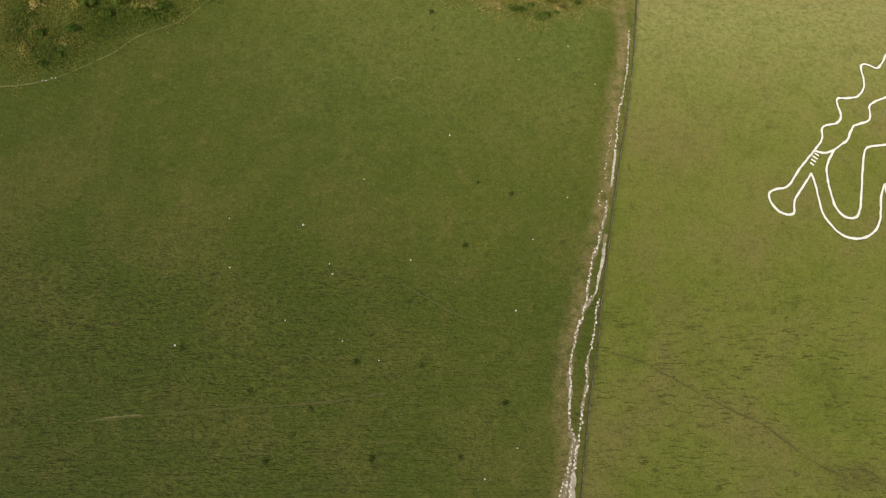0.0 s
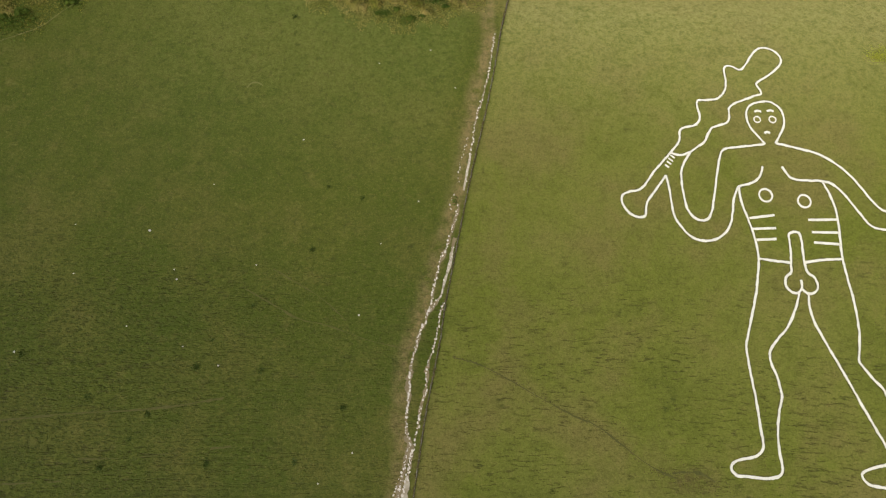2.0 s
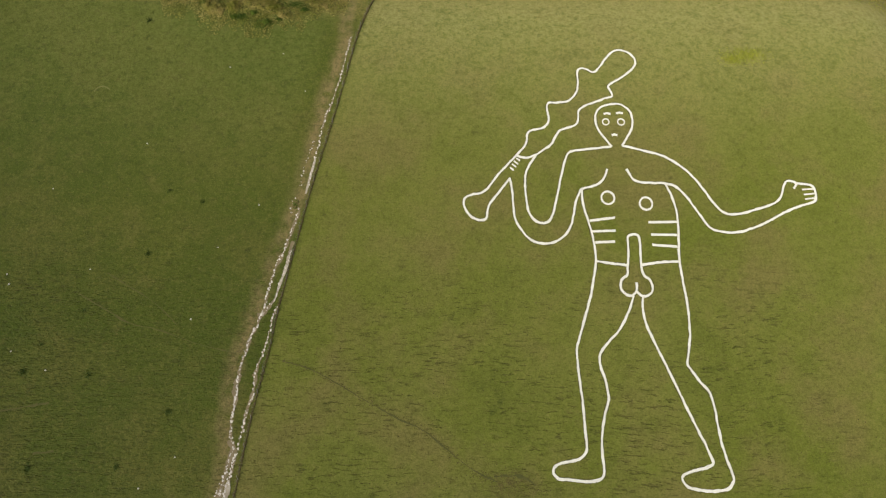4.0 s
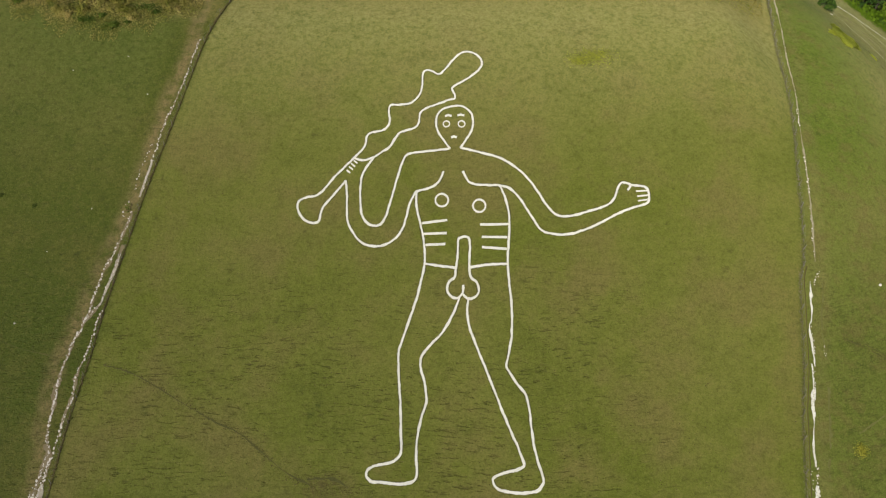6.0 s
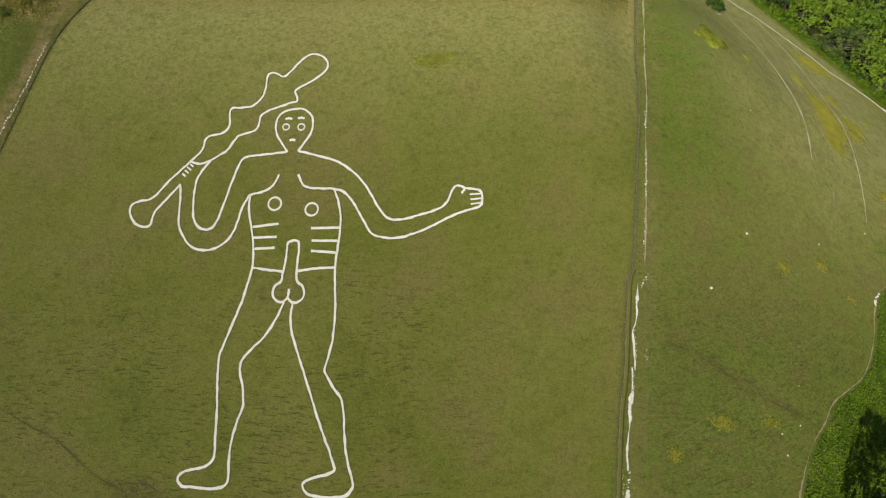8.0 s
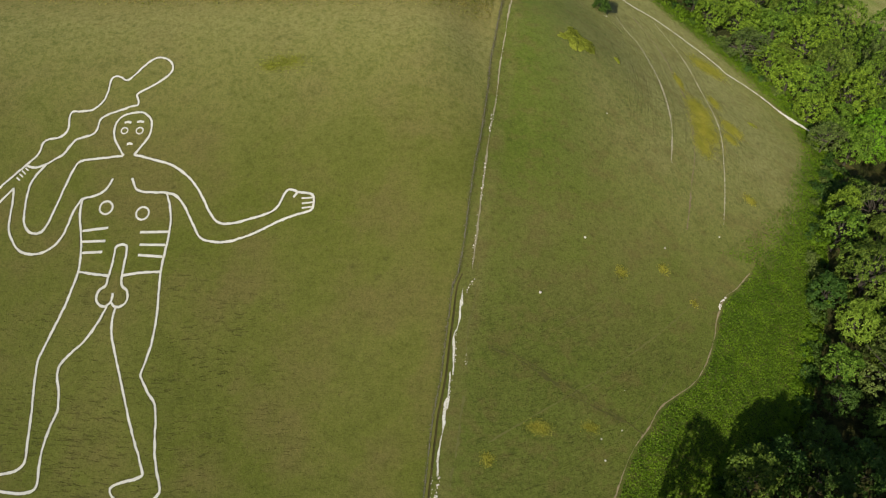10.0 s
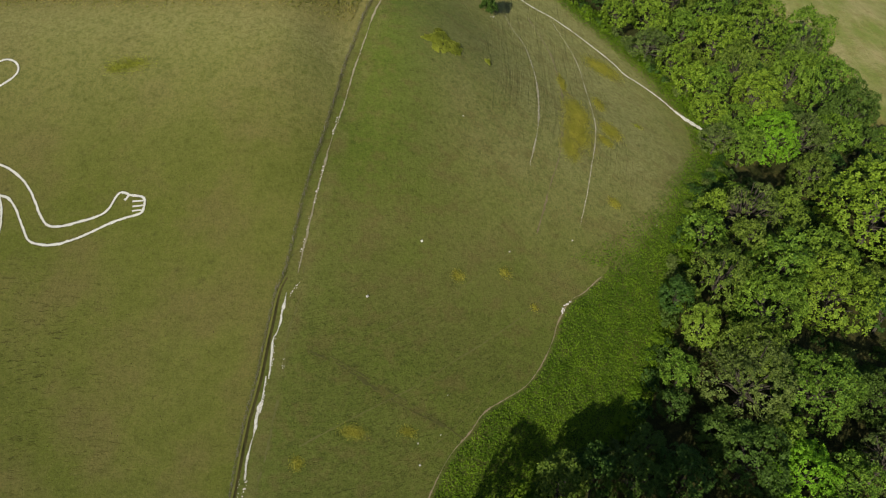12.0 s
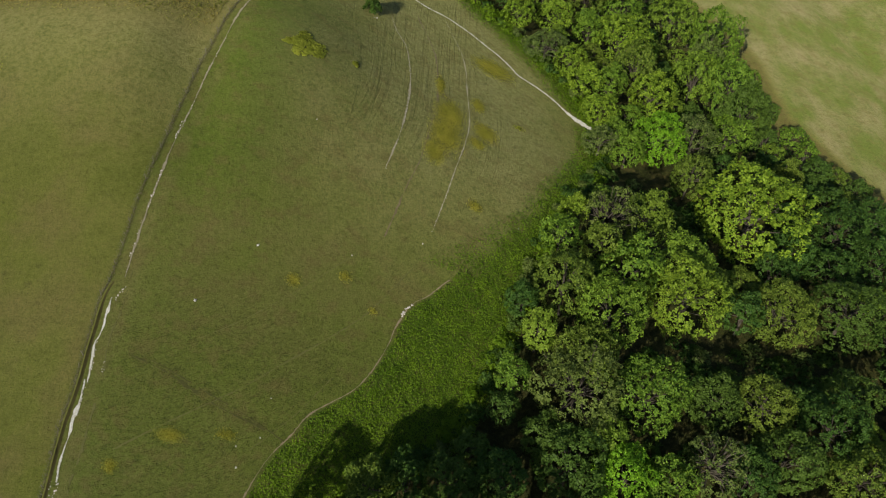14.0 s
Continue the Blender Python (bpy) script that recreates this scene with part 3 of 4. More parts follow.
track("chalk_path", [(HILL_PATH[:12], 0.30, 0.8), (HILL_PATH[11:], lambda u: 0.36 + 1.5 * math.exp(-(((u - 0.6) / 0.22) ** 2)), 0.8), ([(124.4, 70.7), (126.4, 68.7), (128.4, 67.5)], swell(0.2, 0.6), 1.5)], CHALK_SCAR, "narrow trodden white chalk path along the wood")
track("sheep_track", [([(85.1, 77.6), (86.6, 72.3), (88.6, 68.1), (89.6, 62.1), (90.1, 55.2), (90.0, 49.0), (89.4, 41.6), (88.7, 37.1), (87.5, 31.8), (86.7, 28.7)], swell(0.08, 0.34), 1.0)], EARTH_TAN, "thin worn chalky sheep track in pasture", [([(89.6, 62.1), (90.1, 55.2), (90.0, 49.0), (89.4, 41.6)], 1.3, 0.6), ([(89.4, 41.6), (88.7, 37.1), (87.5, 31.8), (86.7, 28.7)], 1.6, 0.45)])
track("sheep_track", [([(90.7, 83.2), (93.0, 76.7), (94.9, 69.9), (95.5, 62.0), (95.5, 52.3), (94.4, 44.0), (92.7, 33.9), (90.4, 26.6), (88.7, 20.8), (87.1, 15.6)], 0.26, 1.2)], EARTH, "faint worn sheep track in rough pasture")
track("sheep_track", [([(96.8, 89.0), (98.6, 83.1), (100.7, 76.4), (101.7, 69.1), (101.8, 61.6), (102.1, 50.6), (101.2, 43.4), (98.9, 33.8), (97.4, 27.8), (95.9, 22.5), (95.0, 19.4)], swell(0.06, 0.20), 1.1)], EARTH_TAN, "thin worn chalky sheep track in pasture", [([(101.2, 43.4), (98.9, 33.8), (97.4, 27.8), (95.9, 22.5), (95.0, 19.4)], 1.3, 0.45)])
track("sheep_track", [([(52.5, -20.5), (59.3, -16.7), (67.7, -11.8), (73.4, -7.5), (78.7, -3.4), (85.0, 2.3), (90.5, 9.7), (92.2, 12.2)], 0.15, 1.2), ([(62.0, -6.0), (68.0, -2.2), (75.5, 4.0), (83.0, 11.5)], 0.10, 1.3), ([(70.0, -19.0), (76.0, -13.5), (80.5, -8.0)], 0.10, 1.3)], TREAD, "faint diagonal earth track across pasture")
TREADS = [
    [(85.1, 77.6), (86.6, 72.3), (88.6, 68.1), (89.6, 62.1), (90.1, 55.2), (90.0, 49.0), (89.4, 41.6), (88.7, 37.1)],
    [(96.8, 89.0), (98.6, 83.1), (100.7, 76.4), (101.7, 69.1), (101.8, 61.6), (102.1, 50.6), (101.2, 43.4)]]
treads = []
for row, offs in zip(TREADS, ((-9.2, -5.8, -2.8, 1.6), (-3.8, 2.2, 4.6))):
    for k, off in enumerate(offs):
        treads.append(([(x + off, y + 0.5 * off + 1.5 * math.sin(3 * k + i)) for i, (x, y) in enumerate(row)][k % 2 : 8 - k % 3], 0.16, 1.7))
track("sheep_track", [([(51.6, 1.6), (51.4, -0.7), (51.0, -3.7), (49.9, -7.9), (49.8, -11.2), (49.5, -14.2), (48.9, -17.5), (48.3, -21.3), (47.4, -25.0), (46, -31)], 0.30, 1.9)], TREAD, "faint pale trodden line beside a chalk scar", [([(49.7, -10.4), (49.7, -11.6)], 0.4, 0.6)])
track("sheep_terraces", treads, TREAD, "faint trodden terraces along the pasture slope")
track("footpath", [(LANE, 0.20, 1.4)], EARTH, "worn earth footpath beside the nettle bank", [([(91.9, 5.3), (91.3, 4.7)], 0.3, 1.3), ([(90.7, 4.0), (90.3, 3.2)], 0.3, 1.4), ([(91.0, 4.6), (90.3, 2.8)], 0.5, 0.9)])
track("footpath", [([(-150, 18.5), (-142, 17.3), (-137.2, 17.6), (-132.6, 18.4), (-129.5, 19.4), (-126, 21.2), (-122.1, 23.5), (-118.9, 26.2), (-112.9, 29.4), (-109.3, 33.2), (-104, 38)], 0.14, 1.2)], EARTH_PALE, "thin pale footpath round a scrubby bank", [([(-131.6, 18.7), (-129.6, 19.4)], 0.5, 0.7)])
track("turf_scar", [(SCAR, 0.22, 1.4), ([(-24, -24.6), (-21.4, -25.2), (-17.5, -25.3), (-15.4, -26.2)], 0.3, 1.8)], TURF_BREAK, "thin dark earth break in the turf")
track("turf_scrape", [([(-118.5, -21.0), (-115.6, -20.6), (-112.0, -20.3)], swell(0.06, 0.2), 1.3)], EARTH_PALE, "pale bare streak along a trodden terrace")
track("turf_scrape", [([(-80.8, 22.6), (-80.2, 23.3), (-79.4, 23.5), (-78.5, 23.1)], 0.17, 1.0)], EARTH_PALE, "small curved bare scrape in the pasture")
track("turf_scar", [(DITCH, 0.34, 1.6), ([(56.0, -9.6), (63.0, -12.4), (70.0, -15.2), (75.0, -17.6)], 0.22, 1.6)], TURF_BREAK, "dark eroded line across the lower pasture")
track("turf_scar", [([(-122, -21.3), (-116.4, -20.8), (-106.1, -19.9), (-99.5, -19.3), (-89.2, -18.7), (-80, -17.4)], 0.20, 1.2), ([(-98.4, -24.1), (-91.0, -23.9), (-84.5, -23.2), (-78, -22.6)], 0.15, 1.6), ([(-117.7, -27.0), (-107.6, -26.7), (-99, -26.4)], 0.16, 1.6), ([(-78.2, -4.7), (-74.1, -6.6), (-70.4, -8.2), (-66.9, -8.8), (-61.3, -10.4), (-56.6, -11.3)], 0.17, 1.3), ([(-74.7, -2.1), (-68.0, -5.4), (-64.2, -8.2)], 0.15, 1.4)], TURF_BREAK, "faint trodden line across the turf")
R_TOP = [(-42.5, 35.0), (-43.1, 31.2), (-43.7, 27.5), (-44.4, 24.6), (-45.1, 22.2), (-45.6, 20.8), (-46.1, 18.1), (-46.5, 15.8), (-46.7, 14.7)]
R_MID = [(-49.1, 2.7), (-49.4, 1.5), (-49.9, -1.1), (-50.4, -2.5), (-51.0, -4.7), (-51.5, -5.4), (-52.1, -6.3), (-52.8, -6.9)]
R_LOW = [(-52.8, -6.7), (-53.3, -8.2), (-54.0, -9.6), (-54.5, -11.3), (-54.9, -12.6), (-55.2, -14.0), (-55.3, -15.9), (-55.4, -17.5), (-55.6, -19.4), (-55.6, -21.1)]
R_FOOT = [(-55.3, -21.2), (-55.1, -22.2), (-55.4, -23.1), (-55.7, -24.3), (-55.9, -25.5), (-56.2, -26.5), (-56.5, -27.7), (-57, -31)]
R_FENCE = [(-50.7, -5.8), (-51.2, -7.5), (-51.5, -9.2), (-51.9, -10.6), (-52.3, -12.0), (-52.9, -13.6), (-52.9, -15.2), (-53.2, -16.7), (-53.7, -18.0), (-53.9, -19.4), (-54.1, -20.6), (-54.8, -23.5), (-55.3, -26)]
track("worn_track", [(R_LOW, 0.68, 1.1), (R_FOOT, 1.1, 1.2), (R_FENCE, 0.40, 1.2), (R_MID, 0.66, 1.1), (R_TOP, 0.20, 1.6), ([(-48.5, 7.3), (-49.2, 4.6), (-50.3, 1.4), (-51.6, -1.8), (-52.3, -5.1), (-52.6, -6.6)], 0.42, 1.1)], EARTH, "brown trodden earth under a chalk track")
track("chalk_track_west", [
    ([(-46.7, 14.7), (-47.1, 12.6), (-47.5, 10.5), (-47.8, 9.3)], 0.34, 0.8), (R_MID, swell(0.3, 0.6), 0.9), 
    ([(-55.3, -25.6), (-55.6, -27.7), (-56.2, -31)], swell(0.3, 0.9), 0.8), ([(-52.5, -6.4), (-53.0, -7.1)], 0.5, 0.8),
], CHALK_DIRT, "trodden broken white chalk track beside a fence", [
    (R_TOP, 0.50, 0.9),
    ([(-46.7, 14.7), (-47.1, 12.6), (-47.5, 10.5)], 0.5, 0.9),
    ([(-47.1, 17.0), (-47.8, 14.7), (-48.4, 12.6), (-48.6, 10.3)], 0.6, 0.75),
    ([(-48.5, 7.3), (-48.9, 5.7), (-49.2, 4.6), (-49.8, 3.0), (-50.3, 1.4), (-51.1, -0.1), (-51.6, -1.8), (-52.0, -3.3), (-52.3, -5.1), (-52.5, -6.4)], 0.42, 1.1),
    ([(-49.3, 8.5), (-49.7, 7.8), (-49.7, 7.0), (-49.5, 6.5)], 0.5, 0.8),
    (R_FENCE, 0.44, 1.05), (R_FENCE, 0.9, 0.6), (R_MID[1:7], 0.36, 0.75), (R_LOW, 0.32, 1.05), (R_LOW, 0.8, 0.7), (R_FOOT, 0.40, 1.0), (R_FOOT, 0.8, 0.7),
    ([(-54.8, -23.0), (-55.4, -25.5), (-56.0, -28.5)], 0.3, 1.0), ([(-55.6, -24.4), (-56.6, -26.5), (-57.6, -29)], 0.4, 0.9),
])
track("chalk_track_east", [
    ([(62.0, 66), (59.9, 57.3), (58.7, 51.2), (57.9, 45.8), (57.2, 42.0), (56.3, 36.4), (55.6, 30.7), (54.7, 25.5), (53.8, 20.7), (52.3, 10.6), (51.7, 6.5), (51.2, 3.2), (50.8, 0.6)], swell(0.20, 0.32), 1.1),
], EARTH_TAN, "thin worn earth track beside a fence", [
    ([(57.9, 45.8), (57.2, 42.0), (56.3, 36.4), (55.6, 30.7), (54.7, 25.5)], 1.3, 0.5), ([(54.6, 26.5), (54.1, 23.0)], 0.5, 0.8), ([(53.2, 17.0), (52.3, 11.0)], 0.5, 0.85),
    ([(51.9, 8.7), (51.2, 3.7), (50.9, 1.2)], 0.9, 0.55), ([(51.3, 5.2), (51.1, 3.6)], 0.4, 0.7), ([(51.0, -0.7), (50.5, -1.6), (50.0, -2.4)], 0.45, 0.75)])
track("chalk_track_east", [
    ([(49.4, -2.1), (49.1, -4.3), (48.7, -6.6), (48.3, -7.6)], swell(0.28, 0.46), 1.2),
    ([(48.2, -7.6), (48.0, -8.9), (48.0, -11.6), (47.8, -12.9)], swell(0.16, 0.36), 1.3),
    ([(47.5, -12.6), (47.3, -14.6), (47.1, -16.0)], 0.20, 1.4), ([(48.0, -12.0), (47.8, -13.6), (47.4, -15.0)], 0.18, 1.6),
    ([(47.2, -15.6), (46.9, -16.6), (46.6, -18.4), (46.4, -19.6)], swell(0.24, 0.62), 1.2),
    ([(46.5, -19.2), (46.1, -20.8), (45.8, -22.6), (45.7, -24.4)], swell(0.2, 0.40), 1.3),
    ([(45.5, -26.4), (45.0, -29), (44.4, -33)], 0.4, 1.2),
], CHALK_SCAR, "bare white chalk scar beside a fence", [
    ([(48.3, -8.0), (48.2, -9.4), (48.2, -11.4)], 0.5, 0.6), ([(47.6, -13.4), (47.4, -14.8), (47.2, -16.0)], 0.45, 0.7),
    ([(46.0, -24.5), (45.7, -25.5), (45.4, -26.5), (45.5, -27.4)], 0.4, 0.9), ([(45.2, -23.5), (44.9, -25.5), (45.0, -27.0)], 0.5, 0.7)])


# ---- fences ----
def tapered_post():
    bm = bmesh.new()
    bmesh.ops.create_cone(bm, cap_ends=True, segments=8, radius1=0.042, radius2=0.036, depth=1.4, matrix=Matrix.Translation((0, 0, 0.4)))
    for v in bm.verts:
        v.co.x += 0.02 * v.co.z
    me = bpy.data.meshes.new("post")
    bm.to_mesh(me)
    bm.free()
    me.materials.append(POST)
    return me


POST_MESH = tapered_post()


def fence(line, gap, label):
    ob = tagged(new("fence"), label, "fence")
    rng = random.Random(3)
    feet = curve(line, gap)
    for p in feet:
        part("post", POST_MESH, ob).matrix_basis = pose(p.x, p.y, ground_z(p.x, p.y), rng.uniform(-4, 4), rng.uniform(-4, 4), rng.uniform(0, 90))
    for z in (0.35, 0.7, 1.1):
        verts, faces = [], []
        for p in feet:
            g = ground_z(p.x, p.y) + z
            verts += [(p.x - 0.004, p.y, g - 0.004), (p.x + 0.004, p.y, g - 0.004), (p.x, p.y, g + 0.004)]
        for i in range(len(feet) - 1):
            a = 3 * i
            faces += [(a + j, a + (j + 1) % 3, a + 3 + (j + 1) % 3, a + 3 + j) for j in range(3)]
        part("wire", mesh_from("wire", verts, faces, WIRE), ob)


# brown earth line; its dark tone includes the shade of the rank grass
track("trodden_line", [(FENCE_WEST, 0.14, 1.2)], SOIL, "thin line of brown earth darkened as shade under a fence")
fence(FENCE_WEST, 3.4, "post and wire stock fence in rank grass")


def turf_bank(line):
    """A low turf lip along a fence with a steep bare face on its east side."""
    top, face, n = [], [], 0
    for p in curve(line, 0.4):
        n += 1
        k = min(1.0, n / 14) * (0.9 + 0.3 * noise.noise((p.x * 0.4, p.y * 0.4, 1.7)))
        for out, rows in ((top, ((0.05, -0.05), (0.30, 0.40 * k), (0.46, 0.38 * k))), (face, ((0.46, 0.375 * k), (0.62 + 0.1 * noise.noise((p.x, p.y, 4.4)), 0.12 * k), (0.80, -0.06)))):
            out.extend((p.x + dx, p.y, ground_z(p.x + dx, p.y) + dz) for dx, dz in rows)
    faces = [(3 * i + j, 3 * i + j + 1, 3 * i + j + 4, 3 * i + j + 3) for i in range(n - 1) for j in range(2)]
    bank = tagged(new("turf_bank", mesh_from("turf_bank", top, faces, BANK_TURF, True)), "low turf bank with a bare earth face beside a fence", "bank", kind="structure")
    part("earth_face", mesh_from("earth_face", face, faces, SOIL), bank, "steep bare brown earth face")


turf_bank([p for p in FENCE_EAST if p[1] < 2])
fence(FENCE_EAST, 3.0, "weathered post and wire stock fence above a ditch")


# ---- grasses, nettles and flowers ----
def blades(name, xy, size, height, mat, label, category, lean=0.5, seed=0, clumped=0.0):
    """Tufts as many small upright leaves that stand on the turf."""
    rng = np.random.default_rng(seed + 17)
    n = len(xy)
    x, y = xy[:, 0], xy[:, 1]
    hump = 0.5 + 0.25 * np.sin(1.9 * x + 1.3 * np.sin(0.8 * y + seed)) + 0.25 * np.sin(1.6 * y + 1.7 * np.sin(0.7 * x - seed))
    h = height * rng.uniform(0.35, 1.0, n) * (1 - clumped + 1.6 * clumped * hump)
    base = np.stack([x, y, hill(x, y) + h * rng.uniform(0.2, 0.9, n)], -1)
    nor = rng.normal(size=(n, 3)) * lean + (0, 0, 1)
    nor /= np.linalg.norm(nor, axis=1)[:, None]
    t1 = np.cross(nor, rng.normal(size=(n, 3)))
    t1 /= np.linalg.norm(t1, axis=1)[:, None]
    t2 = np.cross(nor, t1)
    s = size * rng.uniform(0.5, 1.2, n)[:, None]
    corner = np.stack([base - t1 * s, base + t2 * s * 0.55, base + t1 * s, base - t2 * s * 0.55], 1)
    tagged(new(name, quads(name, corner, mat)), label, category, kind="stuff")


def scatter(n, box, keep, seed):
    rng = np.random.default_rng(seed)
    x, y = rng.uniform(box[0], box[1], n), rng.uniform(box[2], box[3], n)
    ok = keep(x, y, rng.uniform(0, 1, n))
    return np.stack([x[ok], y[ok]], -1)


def along(line, n, spread, seed, shift=0.0):
    rng = np.random.default_rng(seed)
    pts = curve(line, 0.2)
    k = rng.integers(0, len(pts), n)
    p = np.array([tuple(q) for q in pts])[k]
    return p + rng.normal(size=(n, 2)) * spread + (shift, 0)


def clusters(spots, n, seed):
    """Points gathered round spots of (x, y, radius x, radius y)."""
    rng = np.random.default_rng(seed)
    out = []
    for x, y, rx, ry in spots:
        m = int(n * rx * ry)
        g = np.clip(rng.normal(size=(m, 2)) * 0.5, -1.3, 1.3)
        out.append(g * (rx, ry) + (x, y))
    return np.concatenate(out)


def in_nettles(x, y, u):
    lane, wood = distance_to(LANE, x, y), distance_to(WOOD_EDGE, x, y)
    low = (lane < -0.5) & (y < 13) & (wood > -3)
    strip = (wood > -3) & (wood < 1 + 7 * u) & (y >= 13) & (distance_to(HILL_PATH, x, y) < -0.8)
    bank = (wood > -3) & (wood < 1 + (5 + 11 * np.clip((31 - y) / 18, 0, 1)) * u) & (y >= 13) & (y < 66)
    return (low & (u > 0.15 * np.clip(1 + lane / 3, 0, 1))) | strip | bank


blades("nettles", scatter(560000, (64, 135, -36, 104), in_nettles, 1), 0.16, 0.7, NETTLE, "fresh green nettle and bramble bank below the wood", "nettles", 0.55, seed=1, clumped=0.85)
blades("rank_grass", along(FENCE_WEST, 4200, 0.10, 2, -0.08), 0.09, 0.42, RANK, "brownish rank grass along the west fence", "grass", seed=2)
blades("dead_grass", along(FENCE_EAST, 5200, 0.15, 3, -0.05), 0.10, 0.20, DEAD, "grey dead grass in the fence ditch", "grass", seed=8)



def rough_edge(x, y, u):
    one = np.interp(x, (-142, -132.6, -127.4, -118.9, -112.9, -107, -100), (17, 18.3, 21.2, 26.7, 28.9, 34, 60))
    two = np.interp(x, (-84, -71.4, -66.8, -62.2, -58.2, -53.8, -48.8, -44, -42.5), (48, 38.9, 37, 35.8, 34.2, 36.2, 39.8, 42.5, 60))
    fringe = 1.2 * np.sin(0.9 * x) + 0.8 * np.sin(2.3 * x + 0.4 * y)
    return (y > np.minimum(one, two - 2.0) + fringe + 6.0 * u**2) & (y < 56)


blades("rough_grass", scatter(170000, (-150, -95, 16, 62), rough_edge, 4), 0.11, 0.26, STRAW, "tall dry straw-coloured rough grass", "grass", 1.3, seed=4, clumped=0.95)
STRAW_PALE = leaf_material("pale_straw", (0.235, 0.255, 0.040), (0.62, 0.500, 0.190), 0.0, 0.5, 0.32, 0.15)
blades("straw_tussocks", scatter(130000, (-88, -42, 33, 62), rough_edge, 12), 0.11, 0.26, STRAW_PALE, "pale straw-coloured grass tussocks on a bank", "grass", 1.3, seed=12, clumped=0.95)
blades("tussocks", scatter(52000, (-36, 58, 44, 72), lambda x, y, u: (x > x_at(FENCE_WEST, y) + 1.5) & (x < x_at(FENCE_EAST, y) - 1.5) & (y > 45 + 6 * u + 0.0012 * (x - 20) ** 2), 9), 0.17, 0.4, STRAW, "pale tussocky grass on the crest", "grass", 0.6, seed=9)
blades("brambles", clusters([(-131, 23, 5, 3.4), (-124, 28, 5, 4), (-136, 27, 3, 4), (-117, 30, 4, 2.6), (-109.5, 34.5, 2.2, 1.8), (-128, 34, 6, 3), (-119, 37, 6, 3), (-66, 40, 2.2, 1.2), (-60.5, 37.0, 1.8, 1.0), (-57, 35.6, 1.6, 0.9), (-69, 43, 4, 1.6), (-52, 41.5, 2.5, 1.2), (-49.1, 7.5, 0.55, 0.8)], 170, 5), 0.14, 0.5, BRAMBLE, "low dark green bramble clumps in rough grass", "brambles", seed=5)
blades("yellow_flowers", clusters([(108.2, 75.4, 4.0, 3.2), (104.1, 57.3, 1.3, 2.2), (98.1, 49.4, 2.6, 4.5), (97.3, 42.6, 2.8, 4.2), (105.4, 48.5, 2.2, 2.6), (95.2, 37.0, 1.8, 3.0), (103.5, 44.0, 1.5, 1.5), (102.6, 27.6, 1.2, 1.2), (96.1, 59.0, 0.9, 3.0), (73.9, 4.6, 1.0, 0.9), (81.3, 7.1, 0.9, 0.8), (85.8, 2.9, 0.7, 0.6), (52.4, -22.4, 0.9, 0.8), (66.8, -17.5, 1.2, 0.7), (59.5, -18.3, 1.8, 0.8)], 720, 6), 0.095, 0.2, FLOWER, "low yellow flowering plants in short turf", "flowers", 0.9, seed=6)
FRESH = leaf_material("fresh_herbs", (0.290, 0.330, 0.028), (0.460, 0.480, 0.058), 0.0, 0.4)
blades("fresh_herbs", clusters([(21.5, 31.8, 3.2, 1.6), (19.0, 31.0, 1.8, 1.0), (112.9, 55.4, 1.2, 0.8)], 400, 31), 0.09, 0.10, FRESH, "fresh green herb patch in dry turf", "herbs", 1.3, seed=31)
CLOD = leaf_material("soil_clods", (0.040, 0.034, 0.012), (0.110, 0.088, 0.036), 0.0, 0.0)
blades("soil_clods", np.concatenate([along(SCAR, 420, 0.22, 21), clusters([(-18.5, -26.2, 2.6, 1.6), (-14.5, -26.8, 2.0, 0.8), (-22.5, -25.2, 1.6, 0.7)], 60, 22), scatter(2600, (-50, 46, -34, 12), lambda x, y, u: u > 0.35 + 0.03 * y, 23), along(DITCH, 200, 0.25, 24), scatter(900, (55, 88, -20, 20), lambda x, y, u: (distance_to(LANE, x, y) > 1) & (u > 0.4), 25)]), 0.10, 0.06, CLOD, "dark crumbs of bare soil in worn turf", "soil", 0.5, seed=21)
blades("thistles", clusters([(-84.0, -14.0, 0.5, 0.5), (-75.3, -14.3, 0.4, 0.4), (-89.8, -19.2, 0.4, 0.4), (-95.3, -25.0, 0.5, 0.5), (-81.6, -24.5, 0.5, 0.5), (-70.1, -24.3, 0.4, 0.4), (-94.3, -12.4, 0.3, 0.3), (-107.5, -13.0, 0.4, 0.4), (-69.4, 0.5, 0.4, 0.4), (-62.6, 7.6, 0.3, 0.3), (-64.1, -18.3, 0.5, 0.4), (-91.9, -22.0, 0.3, 0.3), (-82.2, -10.9, 0.3, 0.3), (-98.0, -17.5, 0.5, 0.3), (-77.1, -6.7, 0.3, 0.3), (-74.8, 35.3, 0.4, 0.4), (-67.6, 8.9, 0.3, 0.3)], 520, 7), 0.11, 0.3, TUFT, "small dark thistle tufts in pasture", "thistles", seed=7)


# ---- stones ----
BOULDERS = [lump(11 + i, 0.34, 0.75, STONE, "chalk_boulder") for i in range(3)]


def boulder(x, y, size):
    ob = new("chalk_boulder", BOULDERS[int(abs(x * 7)) % 3])
    ob.matrix_basis = pose(x, y, ground_z(x, y) + 0.07 * size, 0, 0, x * 50) @ Matrix.Scale(0.6 * size, 4)
    big = size > 0.8
    tagged(ob, "large white chalk boulder lying in short turf" if big else "small pale chalk stone lying in pasture", "stone", "stones in the pasture")


